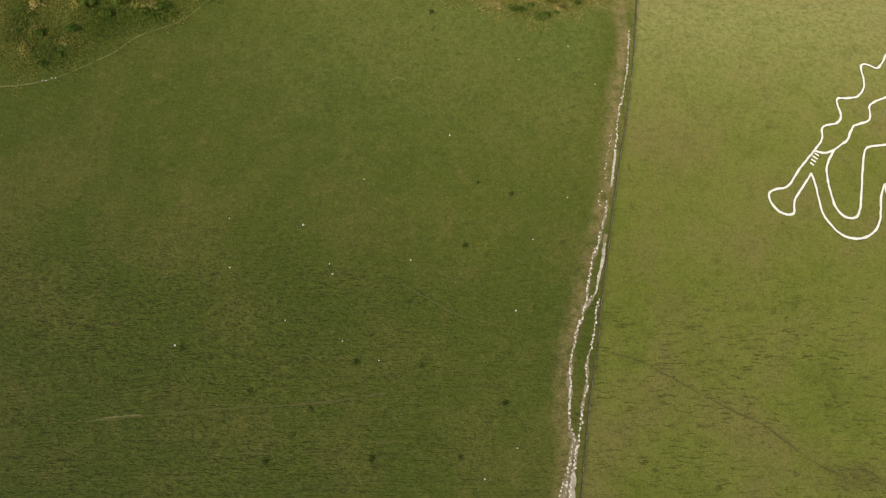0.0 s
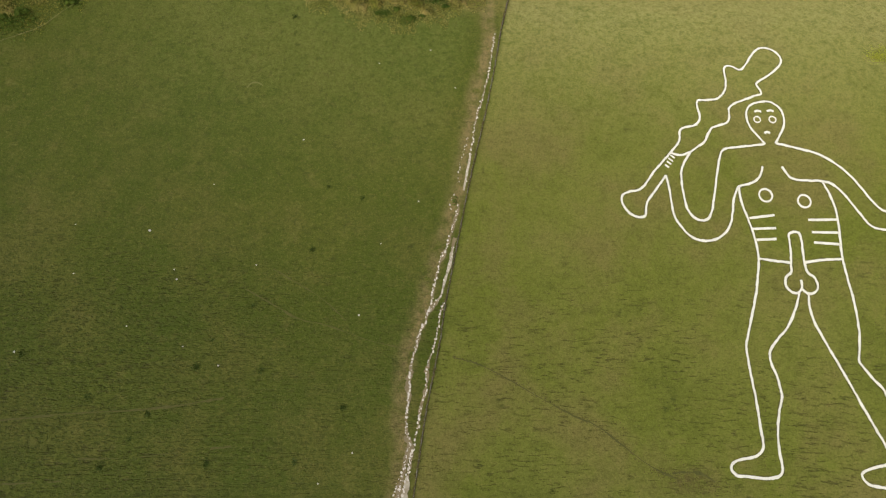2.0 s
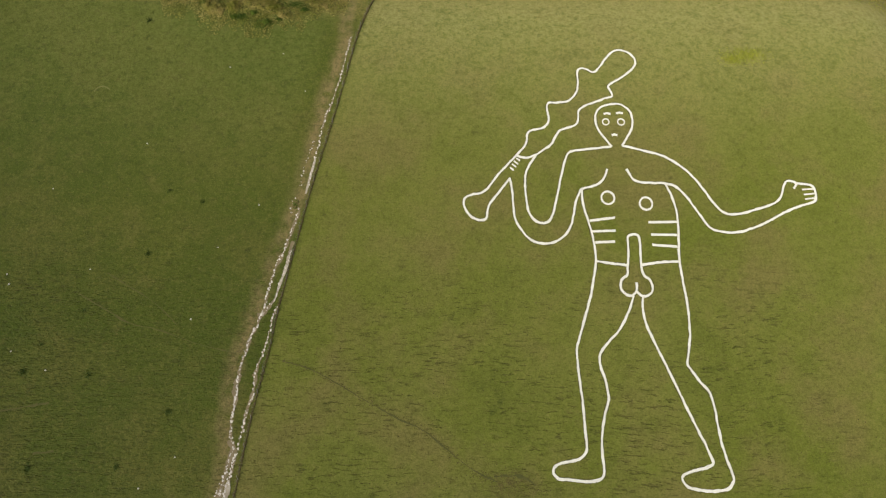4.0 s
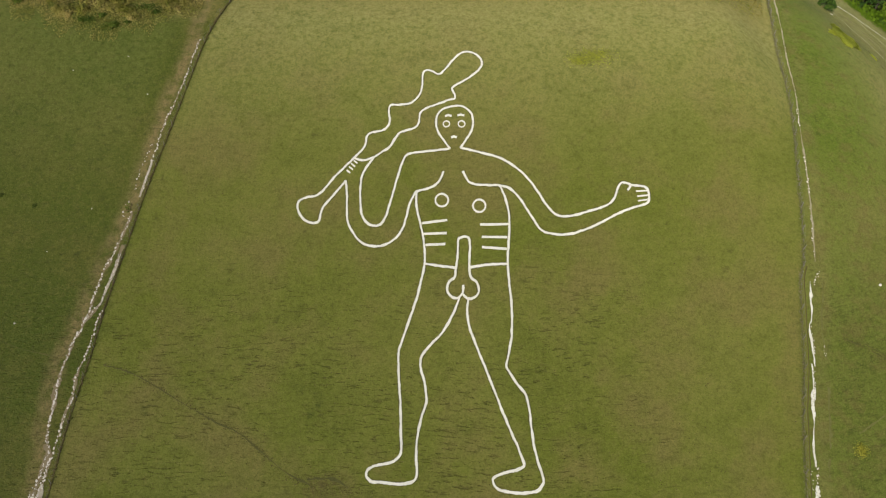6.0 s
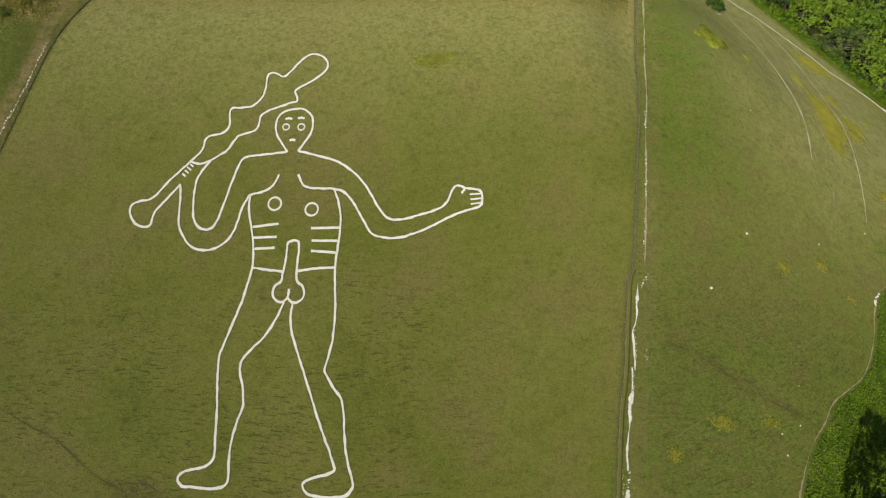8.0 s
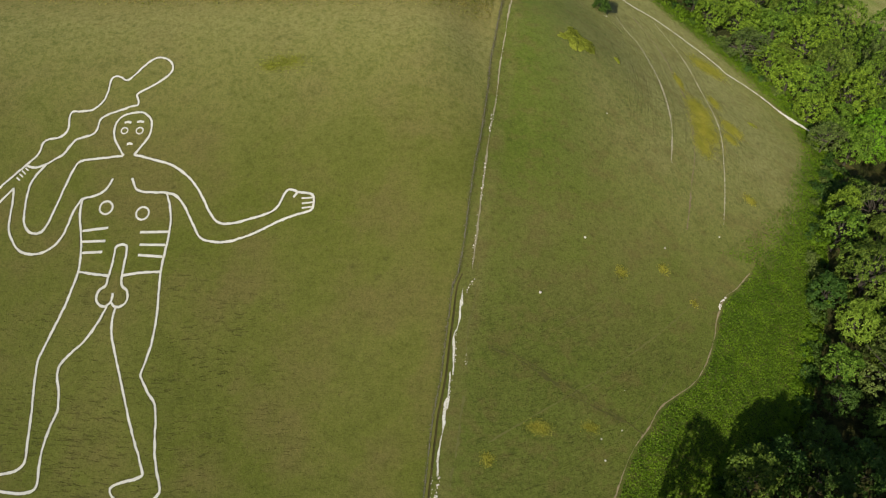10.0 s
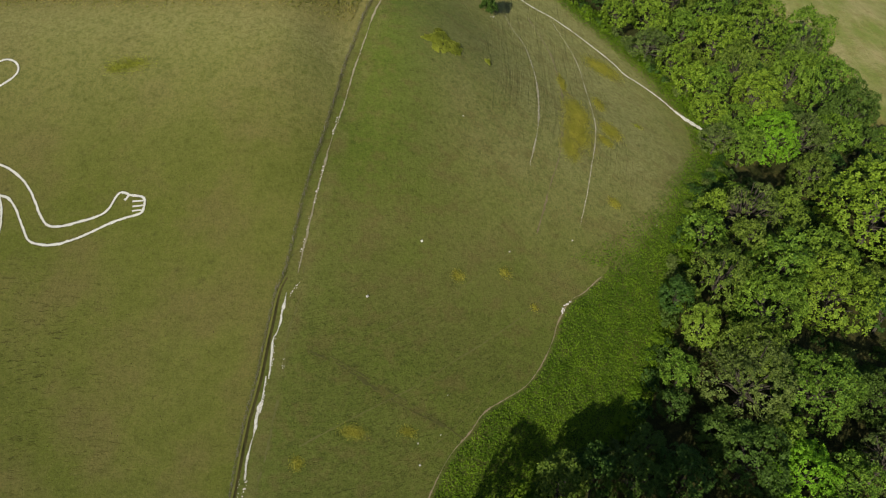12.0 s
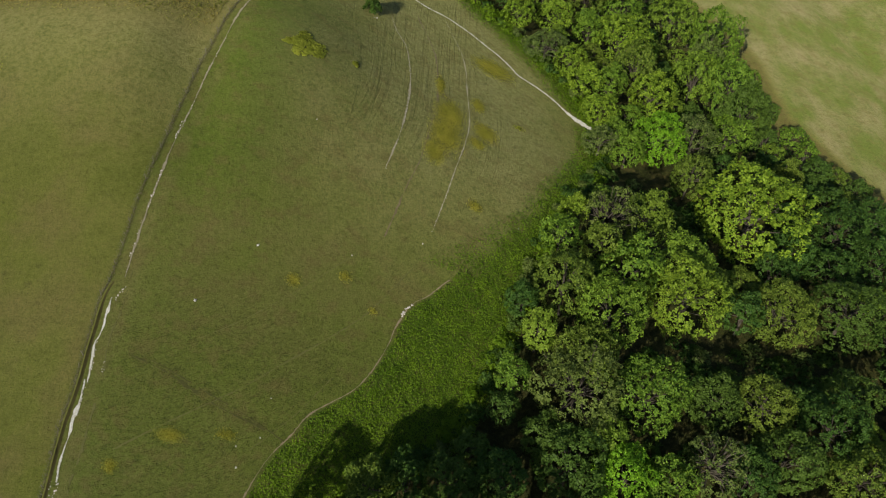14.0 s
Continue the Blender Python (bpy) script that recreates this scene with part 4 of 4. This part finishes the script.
for x, y, k in ((68.4, 8.4, 1.05), (60.7, -1.2, 1.15), (82.2, 10.8, 0.7), (93.4, 16.5, 0.6), (110.7, 25.8, 0.7), (75.0, 32.8, 0.5), (68.2, -18.7, 0.6), (68.5, -21.2, 0.7), (71.3, -17.3, 0.5), (72.3, -12.2, 0.35), (82.3, 73.5, 0.8), (81.7, 73.1, 0.5)):
    boulder(x, y, k)
for x, y, k in ((-87.9, -3.8, 0.6), (-92.4, 2.1, 0.75), (-71.7, 15.4, 0.55), (-88.4, -2.6, 0.45), (-77.1, -1.7, 0.4), (-102.1, -3.5, 0.45), (-62.4, -7.5, 0.55), (-59.7, 1.6, 0.4), (-52.9, 30.8, 0.45), (-60.9, 27.9, 0.4), (-86.1, -11.7, 0.45), (-81.1, -13.8, 0.5), (-54.4, 7.5, 0.45), (-62.6, -23.2, 0.45), (-49.0, 24.8, 0.4), (-84.1, 8.5, 0.4), (-66.9, -26.5, 0.5), (-94.0, -9.5, 0.4), (-108.5, -12.7, 0.6), (-102.8, 2.5, 0.4)):
    boulder(x, y, 1.25 * k)


# ---- wood ----
def unit(v):
    return v / np.linalg.norm(v, axis=1)[:, None]


def foliage(name, mat, centre, facing, reach, each, rng, big=0.30):
    """Leaves in loose flat sprays: each spray has a centre, a way that it faces and a reach."""
    n = len(centre)
    k = np.repeat(np.arange(n), each)
    m = len(k)
    up = unit(facing)
    s1 = unit(np.cross(up, rng.normal(size=(n, 3))))
    s2 = np.cross(up, s1)
    a, r = rng.uniform(0, 2 * math.pi, m), np.sqrt(rng.uniform(0, 1, m)) * reach[k] * rng.uniform(0.55, 1.15, m)
    p = centre[k] + s1[k] * (r * np.cos(a))[:, None] + s2[k] * (0.8 * r * np.sin(a))[:, None] + up[k] * (0.16 * reach[k] * rng.normal(size=m) - 0.28 * r * r / reach[k])[:, None]
    nor = unit(up[k] + 0.36 * rng.normal(size=(m, 3)))
    t1 = unit(np.cross(nor, rng.normal(size=(m, 3))))
    t2 = np.cross(nor, t1)
    b1, b2 = rng.uniform(0.5 * big, big, m)[:, None], rng.uniform(0.32 * big, 0.6 * big, m)[:, None]
    return quads(name, np.stack([p - t1 * b1, p + t2 * b2 - nor * 0.04, p + t1 * b1, p - t2 * b2 - nor * 0.04], 1), mat)


def limbs(name, ends, seed, foot, fork, r0, sides=8, thin=5, steps=4, tip=0.1):
    """A tapered trunk from foot to fork, and limbs from it to the ends."""
    verts, faces = [], []
    rng = np.random.default_rng(seed)

    def limb(a, b, ra, rb, sides, steps):
        a, b = Vector(a), Vector(b)
        base = len(verts)
        side = (b - a).orthogonal().normalized()
        up = (b - a).normalized().cross(side)
        for s in range(steps + 1):
            f = s / steps
            c = a.lerp(b, f) + Vector((math.sin(5 * f + seed), math.cos(4 * f + seed), 0)) * r0 * f * (1 - f) * 1.8
            r = ra + (rb - ra) * f
            verts.extend(c + side * r * math.cos(2 * math.pi * j / sides) + up * r * math.sin(2 * math.pi * j / sides) for j in range(sides))
        for s in range(steps):
            q = base + s * sides
            faces.extend((q + j, q + (j + 1) % sides, q + sides + (j + 1) % sides, q + sides + j) for j in range(sides))

    limb(foot, fork, r0, 0.6 * r0, sides, steps)
    for e in ends:
        limb(Vector(foot).lerp(Vector(fork), rng.uniform(0.6, 1.0)), e, 0.4 * r0, tip * r0, thin, steps)
    return mesh_from(name, verts, faces, BARK, True)


def make_tree(seed, mat, radius, height, label, cover=1.0, reach=0.75, big=0.30, bare=0):
    """A broadleaved tree with its foot at the origin; the leaves keep their size whatever its radius."""
    rng = np.random.default_rng(seed)
    deep = min(0.50 * height, 1.05 * radius)
    mid = np.array([0, 0, height - deep])
    # boughs swell the outline of the crown
    n = int(8 + 1.6 * radius)
    a = 2.4 * np.arange(n) + rng.uniform(-0.5, 0.5, n)
    rise = rng.uniform(-0.45, 0.85, n)
    rise[0] = 0.9
    flat = np.sqrt(1 - rise**2)
    bough = mid + np.stack([flat * np.cos(a), flat * np.sin(a), rise], -1) * (radius, radius, deep) * rng.uniform(0.52, 0.70, n)[:, None]
    wide = radius * rng.uniform(0.28, 0.44, n)
    bough, wide = np.r_[[mid - (0, 0, 0.1 * deep)], bough], np.r_[0.80 * radius, wide]
    squash = np.array([1, 1, min(1.05, deep / radius + 0.1)])
    m = int(cover * 13.5 * radius**2 / reach**2)
    k = rng.choice(n + 1, m, p=wide**2 / (wide**2).sum())
    d = rng.normal(size=(m, 3))
    d = unit(d)
    d[:, 2] = np.where(d[:, 2] < -0.72, -d[:, 2], d[:, 2])
    c = bough[k] + d * wide[k][:, None] * squash * rng.uniform(0.90, 1.10, m)[:, None]
    buried = (np.linalg.norm((c[:, None] - bough[None]) / squash, axis=2) < 0.86 * wide).any(1)
    c, d = c[~buried], d[~buried]
    facing = d * 0.9 + (0, 0, 0.65) + 0.42 * rng.normal(size=d.shape)
    span = reach * rng.uniform(0.6, 1.25, len(c))
    tree = new("tree")
    ends = [tuple(mid + (b - mid) * 0.9) for b in bough[1:]]
    if bare:
        ends += [tuple(mid + (e - mid) * 1.02) for e in c[:bare]]
    part("trunk", limbs("trunk", ends, seed, (0, 0, -1.5), (0.2, 0.1, 0.5 * height), 0.022 * height + 0.012 * radius, tip=0.22 if bare else 0.1), tree)
    part("crown", foliage("crown", mat, c, facing, span, 14, rng, big), tree)
    return tagged(tree, label, "tree", "trees of the wood")


def make_shrub(name, seed, mat, label, group, flat=0.8, n=70, each=9, reach=0.36, big=0.17):
    """A shrub about 2 m high and 3 m across."""
    rng = np.random.default_rng(seed)
    a, r = rng.uniform(0, 2 * math.pi, n), np.sqrt(rng.uniform(0, 1, n)) * 1.4
    wob = 1 + 0.22 * np.sin(3 * a + seed) + 0.15 * np.sin(5 * a + 2 * seed)
    z = flat * (1.45 - 1.15 * (r / 1.4) ** 2) * rng.uniform(0.7, 1.1, n)
    centre = np.stack([r * wob * np.cos(a), r * wob * np.sin(a), z], -1)
    facing = centre * (0.6, 0.6, 0.0) + (0, 0, 0.8) + 0.4 * rng.normal(size=(n, 3))
    shrub = new(name)
    part("stem", limbs("stem", [tuple(c) for c in centre[:6]], seed, (0, 0, -0.4), (0.05, 0, 0.4 * flat), 0.08, 5, 3, 2), shrub)
    part("foliage", foliage("foliage", mat, centre, facing, reach * rng.uniform(0.6, 1.2, n), each, rng, big), shrub)
    return tagged(shrub, label, "shrub", group)


class Planter:
    """Sets out copies of a few things; the first of each kind is the thing itself."""

    def __init__(self, things):
        self.things, self.used = things, set()

    def plant(self, kind, m):
        ob = self.things[kind]
        if kind in self.used:
            ob = copy_thing(ob, pose(0, 0, 0))
        self.used.add(kind)
        ob.matrix_basis = m


# x, y, crown radius, height and look of each tree
FRONT_TREES = [(118, -7, 7.9, 13, "dull"), (129, -6, 7.0, 13, "green"), (119, -2, 5.3, 13, "olive"), (117, 10, 5.4, 14, "olive"), (125, 7, 6.7, 14, "green"), (129, 16, 6.1, 15, "green"), (140, 13, 7.7, 15, "yellow"), (141, 22, 5.7, 14, "green"), (112, 2, 3.2, 10, "lime"), (110, 8, 3.4, 7, "dark"), (108, -5, 3.3, 8, "green"), (106, -10, 2.9, 7, "dark"), (127, 28, 5.8, 13, "bare"), (137, 33, 5.5, 12, "green"), (118, 22, 4.2, 10, "green"), (121, 29, 2.9, 9, "yellow"), (125, 21, 4.0, 12, "olive")]
# low down this slope "dark" mostly paints shade into the leaves
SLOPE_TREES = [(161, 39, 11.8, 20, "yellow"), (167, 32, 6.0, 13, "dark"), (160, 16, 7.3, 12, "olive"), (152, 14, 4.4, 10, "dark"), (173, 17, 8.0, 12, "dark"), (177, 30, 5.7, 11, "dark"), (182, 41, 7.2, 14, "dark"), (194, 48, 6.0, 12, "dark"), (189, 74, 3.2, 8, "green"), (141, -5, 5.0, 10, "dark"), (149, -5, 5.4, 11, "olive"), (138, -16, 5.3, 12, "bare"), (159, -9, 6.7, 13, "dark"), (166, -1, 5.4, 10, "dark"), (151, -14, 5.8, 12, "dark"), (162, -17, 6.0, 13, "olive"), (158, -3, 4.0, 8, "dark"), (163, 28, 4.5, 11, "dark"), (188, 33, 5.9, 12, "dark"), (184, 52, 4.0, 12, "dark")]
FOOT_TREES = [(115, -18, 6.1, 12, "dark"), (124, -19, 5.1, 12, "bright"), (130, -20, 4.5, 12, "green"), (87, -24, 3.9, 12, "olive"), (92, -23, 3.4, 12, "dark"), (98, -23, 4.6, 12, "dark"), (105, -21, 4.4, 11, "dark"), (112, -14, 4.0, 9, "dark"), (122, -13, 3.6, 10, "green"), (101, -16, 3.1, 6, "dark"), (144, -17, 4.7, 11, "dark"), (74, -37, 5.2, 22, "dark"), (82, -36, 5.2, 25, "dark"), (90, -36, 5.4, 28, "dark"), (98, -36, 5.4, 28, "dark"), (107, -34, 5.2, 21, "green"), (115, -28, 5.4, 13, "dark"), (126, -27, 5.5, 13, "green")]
RIDGE_TREES = [(146, 63, 6.7, 13, "bright"), (148, 79, 6.4, 14, "yellow"), (133, 70, 4.5, 8, "yellow"), (137, 56, 4.6, 10, "green"), (131, 57, 4.2, 7, "dull"), (154, 64, 6.8, 14, "dull"), (166, 71, 6.3, 14, "green"), (151, 52, 4.8, 13, "olive"), (170, 75, 7.4, 20, "dark"), (172, 90, 7.7, 19, "green"), (162, 93, 6.5, 17, "green"), (174, 114, 8.1, 20, "green"), (164, 124, 8.3, 17, "green"), (143, 101, 8.3, 16, "yellow"), (145, 88, 5.7, 16, "olive"), (122, 89, 5.8, 9, "dull"), (128, 86, 4.7, 9, "yellow"), (135, 104, 5.4, 12, "green")]
CREST_TREES = [(116, 101, 4.6, 8, "yellow"), (126, 106, 5.4, 10, "yellow"), (131, 80, 4.4, 9, "yellow"), (137, 81, 4.7, 11, "green"), (170, 107, 5.3, 16, "dull"), (147, 121, 6.8, 15, "green"), (137, 122, 6.4, 13, "olive"), (124, 118, 6.2, 10, "green"), (160, 141, 8.7, 16, "dark"), (132, 134, 8.3, 12, "dark"), (150, 149, 9.7, 15, "green"), (114, 115, 6.1, 9, "dark"), (176, 58, 4.2, 12, "olive")]
OUTER_TREES = [(68, -46, 6, 20, "dark"), (86, -42, 6, 14, "green"), (100, -42, 6, 14, "dark"), (118, -40, 6, 13, "green"), (135, -36, 6, 13, "dark"), (152, -32, 6, 13, "green"), (168, -28, 6, 13, "dark"), (182, -20, 6.5, 13, "green"), (186, 0, 7, 13, "dark"), (190, 16, 6.5, 13, "green"), (176, -8, 6, 12, "dark")]


def plant_wood():
    looks = {
        "green": (LEAVES, "broadleaved tree in full mid-green leaf", 1.0, 0.75, 0.30, 0),
        "dark": (LEAVES_DARK_OR_SHADED, "dark green broadleaved tree in heavy leaf, some darkened as shade", 1.0, 0.70, 0.29, 0),
        "yellow": (LEAVES_YELLOW, "yellowish-green broadleaved tree in full leaf", 1.1, 0.72, 0.30, 0),
        "olive": (LEAVES_OLIVE, "olive-green tree with small close leaves", 1.0, 0.62, 0.25, 6),
        "dull": (LEAVES_GREY, "greyish-green tree with a rather open crown", 0.85, 0.66, 0.26, 16),
        "bare": (LEAVES_GREY, "half-bare tree with grey limbs and thin leaf", 0.48, 0.60, 0.25, 60),
        "bright": (LEAVES_BRIGHT, "vivid fresh green broadleaved tree", 1.1, 0.70, 0.28, 0),
        "lime": (LEAVES_LIME, "small pale yellow-green tree at the wood's edge", 1.1, 0.60, 0.26, 0)}
    sizes = (3.6, 5.6, 8.0)
    made, rng = {}, random.Random(5)
    seen = FRONT_TREES + SLOPE_TREES + FOOT_TREES + RIDGE_TREES + CREST_TREES
    rows = seen + OUTER_TREES

    def plant(x, y, r, h, look_of, turn):
        size = min(range(3), key=lambda i: abs(math.log(r / sizes[i])))
        key = look_of, size, int(turn) % 2 if size < 2 and look_of in ("green", "olive", "dark") else 0
        if key not in made:
            mat, label, cover, reach, big, bare = looks[look_of]
            made[key] = Planter([make_tree(len(made) + 1, mat, sizes[size], (9.0, 12.5, 15.5)[size], label, cover, reach, big, bare)])
        s, h = 0.96 * r / sizes[size], 1.05 * h
        made[key].plant(0, pose(x, y, ground_z(x, y), rng.uniform(-3, 3), rng.uniform(-3, 3), turn) @ Matrix.Diagonal((s, s, h / (9.0, 12.5, 15.5)[size], 1)))

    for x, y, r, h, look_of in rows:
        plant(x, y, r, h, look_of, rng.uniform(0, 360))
    # young growth between them, clear of the open hollows
    hollows = ((150, 42), (146, 30), (152, 33), (147, 38), (143, 43), (140, 5), (147, 5), (154, 5), (133, -14), (140, 47), (147, 48), (133, 45), (162, 6), (168, 8), (132, 1))
    spots, tries = [t[:3] for t in rows], 0
    while tries < 2500:
        tries += 1
        x, y = rng.uniform(104, 205), rng.uniform(-28, 140)
        here = np.array([x]), np.array([y])
        if distance_to(WOOD_EDGE, *here)[0] > -4 or distance_to(FIELD_EDGE, *here)[0] < 13:
            continue
        if min(math.hypot(x - u, y - v) for u, v in hollows) > 8.5 and min(math.hypot(x - u, y - v) - 0.78 * (r + 3.4) for u, v, r in spots) > 0:
            spots.append((x, y, 3.4))
            plant(x, y, rng.uniform(3.0, 4.2), rng.uniform(6.5, 8.5), rng.choice(("dark", "dark", "green", "olive")), rng.uniform(0, 360))
    edge = "shrubs at the wood's edge"
    hedge = Planter([make_shrub("shrub", 21, LEAVES_DARK_OR_SHADED, "dense dark green shrub under the trees", edge), make_shrub("shrub", 22, LEAVES_GREY, "dull green thorn shrub beside the wood", edge), make_shrub("shrub", 23, NETTLE, "fresh green bramble shrub beside the wood", edge)])
    # dark shrubs added in the hollows to stand in for their deep shade
    for i in range(75):
        u, v = hollows[i % len(hollows)]
        x, y, s = u + rng.gauss(0, 3.4), v + rng.gauss(0, 3.4), rng.uniform(1.0, 1.9)
        hedge.plant(rng.choice((0, 0, 0, 1)), pose(x, y, ground_z(x, y), 0, 0, rng.uniform(0, 360)) @ Matrix.Diagonal((s, s, 0.8 * s, 1)))
    for p in curve([(178, 96), (184, 84), (190, 70), (198, 60), (210, 48)], 2.6):
        s = rng.uniform(0.5, 1.0)
        x, y = p.x + rng.uniform(-1.5, 1.5), p.y + rng.uniform(-1.5, 1.5)
        hedge.plant(rng.choice((0, 1)), pose(x, y, ground_z(x, y), 0, 0, rng.uniform(0, 360)) @ Matrix.Diagonal((s, s, 0.8 * s, 1)))
    for p in curve(WOOD_EDGE, 2.6):
        for inward in (0.3, 2.6):
            x, y = p.x + inward * rng.uniform(0.4, 1.0) + rng.uniform(-1, 1), p.y + rng.uniform(-1.3, 1.3)
            s = rng.uniform(0.6, 1.25) * (1 if inward < 1 else 1.35) * (1.3 if p.y > 76 else 0.8 if p.y > 58 else 1.0)
            hedge.plant(rng.choice((0, 0, 1, 2, 2)), pose(x, y, ground_z(x, y), 0, 0, rng.uniform(0, 360)) @ Matrix.Diagonal((s, s, s * rng.uniform(0.7, 1.3), 1)))


plant_wood()

# lone shrubs in the pasture
def on_slope(x, y, turn):
    """A pose on the turf, upright to its slope."""
    n = Vector((ground_z(x - 0.5, y) - ground_z(x + 0.5, y), ground_z(x, y - 0.5) - ground_z(x, y + 0.5), 1.0))
    return Matrix.Translation((x, y, ground_z(x, y))) @ n.to_track_quat("Z", "Y").to_matrix().to_4x4() @ pose(0, 0, 0, 0, 0, turn)


lone = make_shrub("thorn_bush", 31, LEAVES_DARK_OR_SHADED, "lone dark green thorn bush above white stones", "", 1.3, 160, 12)
lone.matrix_basis = pose(81.3, 75.6, ground_z(81.3, 75.6), 0, 0, 40) @ Matrix.Diagonal((1.4, 1.4, 1.7, 1))
gorse = make_shrub("gorse_bush", 32, GORSE, "low wide yellow-green gorse bush in pasture", "", 0.10, 420, 22, 0.22, 0.075)
gorse.matrix_basis = on_slope(71.9, 48.9, 20) @ Matrix.Diagonal((2.3, 2.3, 1.0, 1))
copy = copy_thing(gorse, pose(0, 0, 0))
copy.matrix_basis = on_slope(68.8, 48.2, 120) @ Matrix.Diagonal((0.8, 0.7, 0.6, 1))
copy = copy_thing(gorse, pose(0, 0, 0))
copy.matrix_basis = on_slope(80.0, 50.8, 200) @ Matrix.Diagonal((0.6, 0.5, 1.0, 1))
tuft_rng = random.Random(8)
tussock = Planter([make_shrub("grass_tussock", 51, STRAW_PALE, "tall straw-coloured grass tussock on a bank", "tussocks on the bank", 0.34, 60, 12, 0.30, 0.13), make_shrub("grass_tussock", 52, STRAW, "greenish dry grass tussock on a bank", "tussocks on the bank", 0.34, 60, 12, 0.30, 0.13)])
placed = 0
while placed < 64:
    x = tuft_rng.uniform(-136, -106) if placed % 2 else tuft_rng.uniform(-74, -46)
    y = tuft_rng.uniform(20, 46)
    if rough_edge(np.array([x]), np.array([y]), np.array([0.75]))[0]:
        k = tuft_rng.uniform(0.6, 1.4)
        tussock.plant(tuft_rng.choice((0, 0, 1)), on_slope(x, y, tuft_rng.uniform(0, 360)) @ Matrix.Diagonal((k, k, k, 1)))
        placed += 1
bramble = make_shrub("bramble_bush", 41, BRAMBLE, "low dark green bramble bush in rough grass", "bramble bushes", 0.6, 150, 12, 0.34, 0.15)
first = True
for x, y, k in ((-127, 31, 1.2), (-125, 33.5, 1.4), (-122, 32, 1.1), (-120.5, 34.5, 1.3), (-124, 29.5, 0.9), (-112.4, 36.0, 0.9), (-131.9, 21.2, 0.55), (-129.7, 22.6, 0.6), (-134, 33, 1.1), (-130, 35.5, 1.3), (-71.2, 42.2, 0.7), (-67.0, 40.3, 0.55), (-58.5, 38.2, 0.5), (-61.5, 36.9, 0.45), (-56.2, 36.4, 0.6), (-54.4, 37.2, 0.4), (-72.8, 40.6, 0.6), (-50.6, 40.4, 0.5), (-116, 31.5, 0.8), (-118.5, 30.5, 0.6), (-109.2, 34.2, 0.8), (-128.5, 26.5, 0.8), (-133.0, 25.5, 0.7)):
    if not first:
        bramble = copy_thing(bramble, pose(0, 0, 0))
    first = False
    bramble.matrix_basis = pose(x, y, ground_z(x, y), 0, 0, 40 * x) @ Matrix.Diagonal((k, k, 0.8 * k, 1))
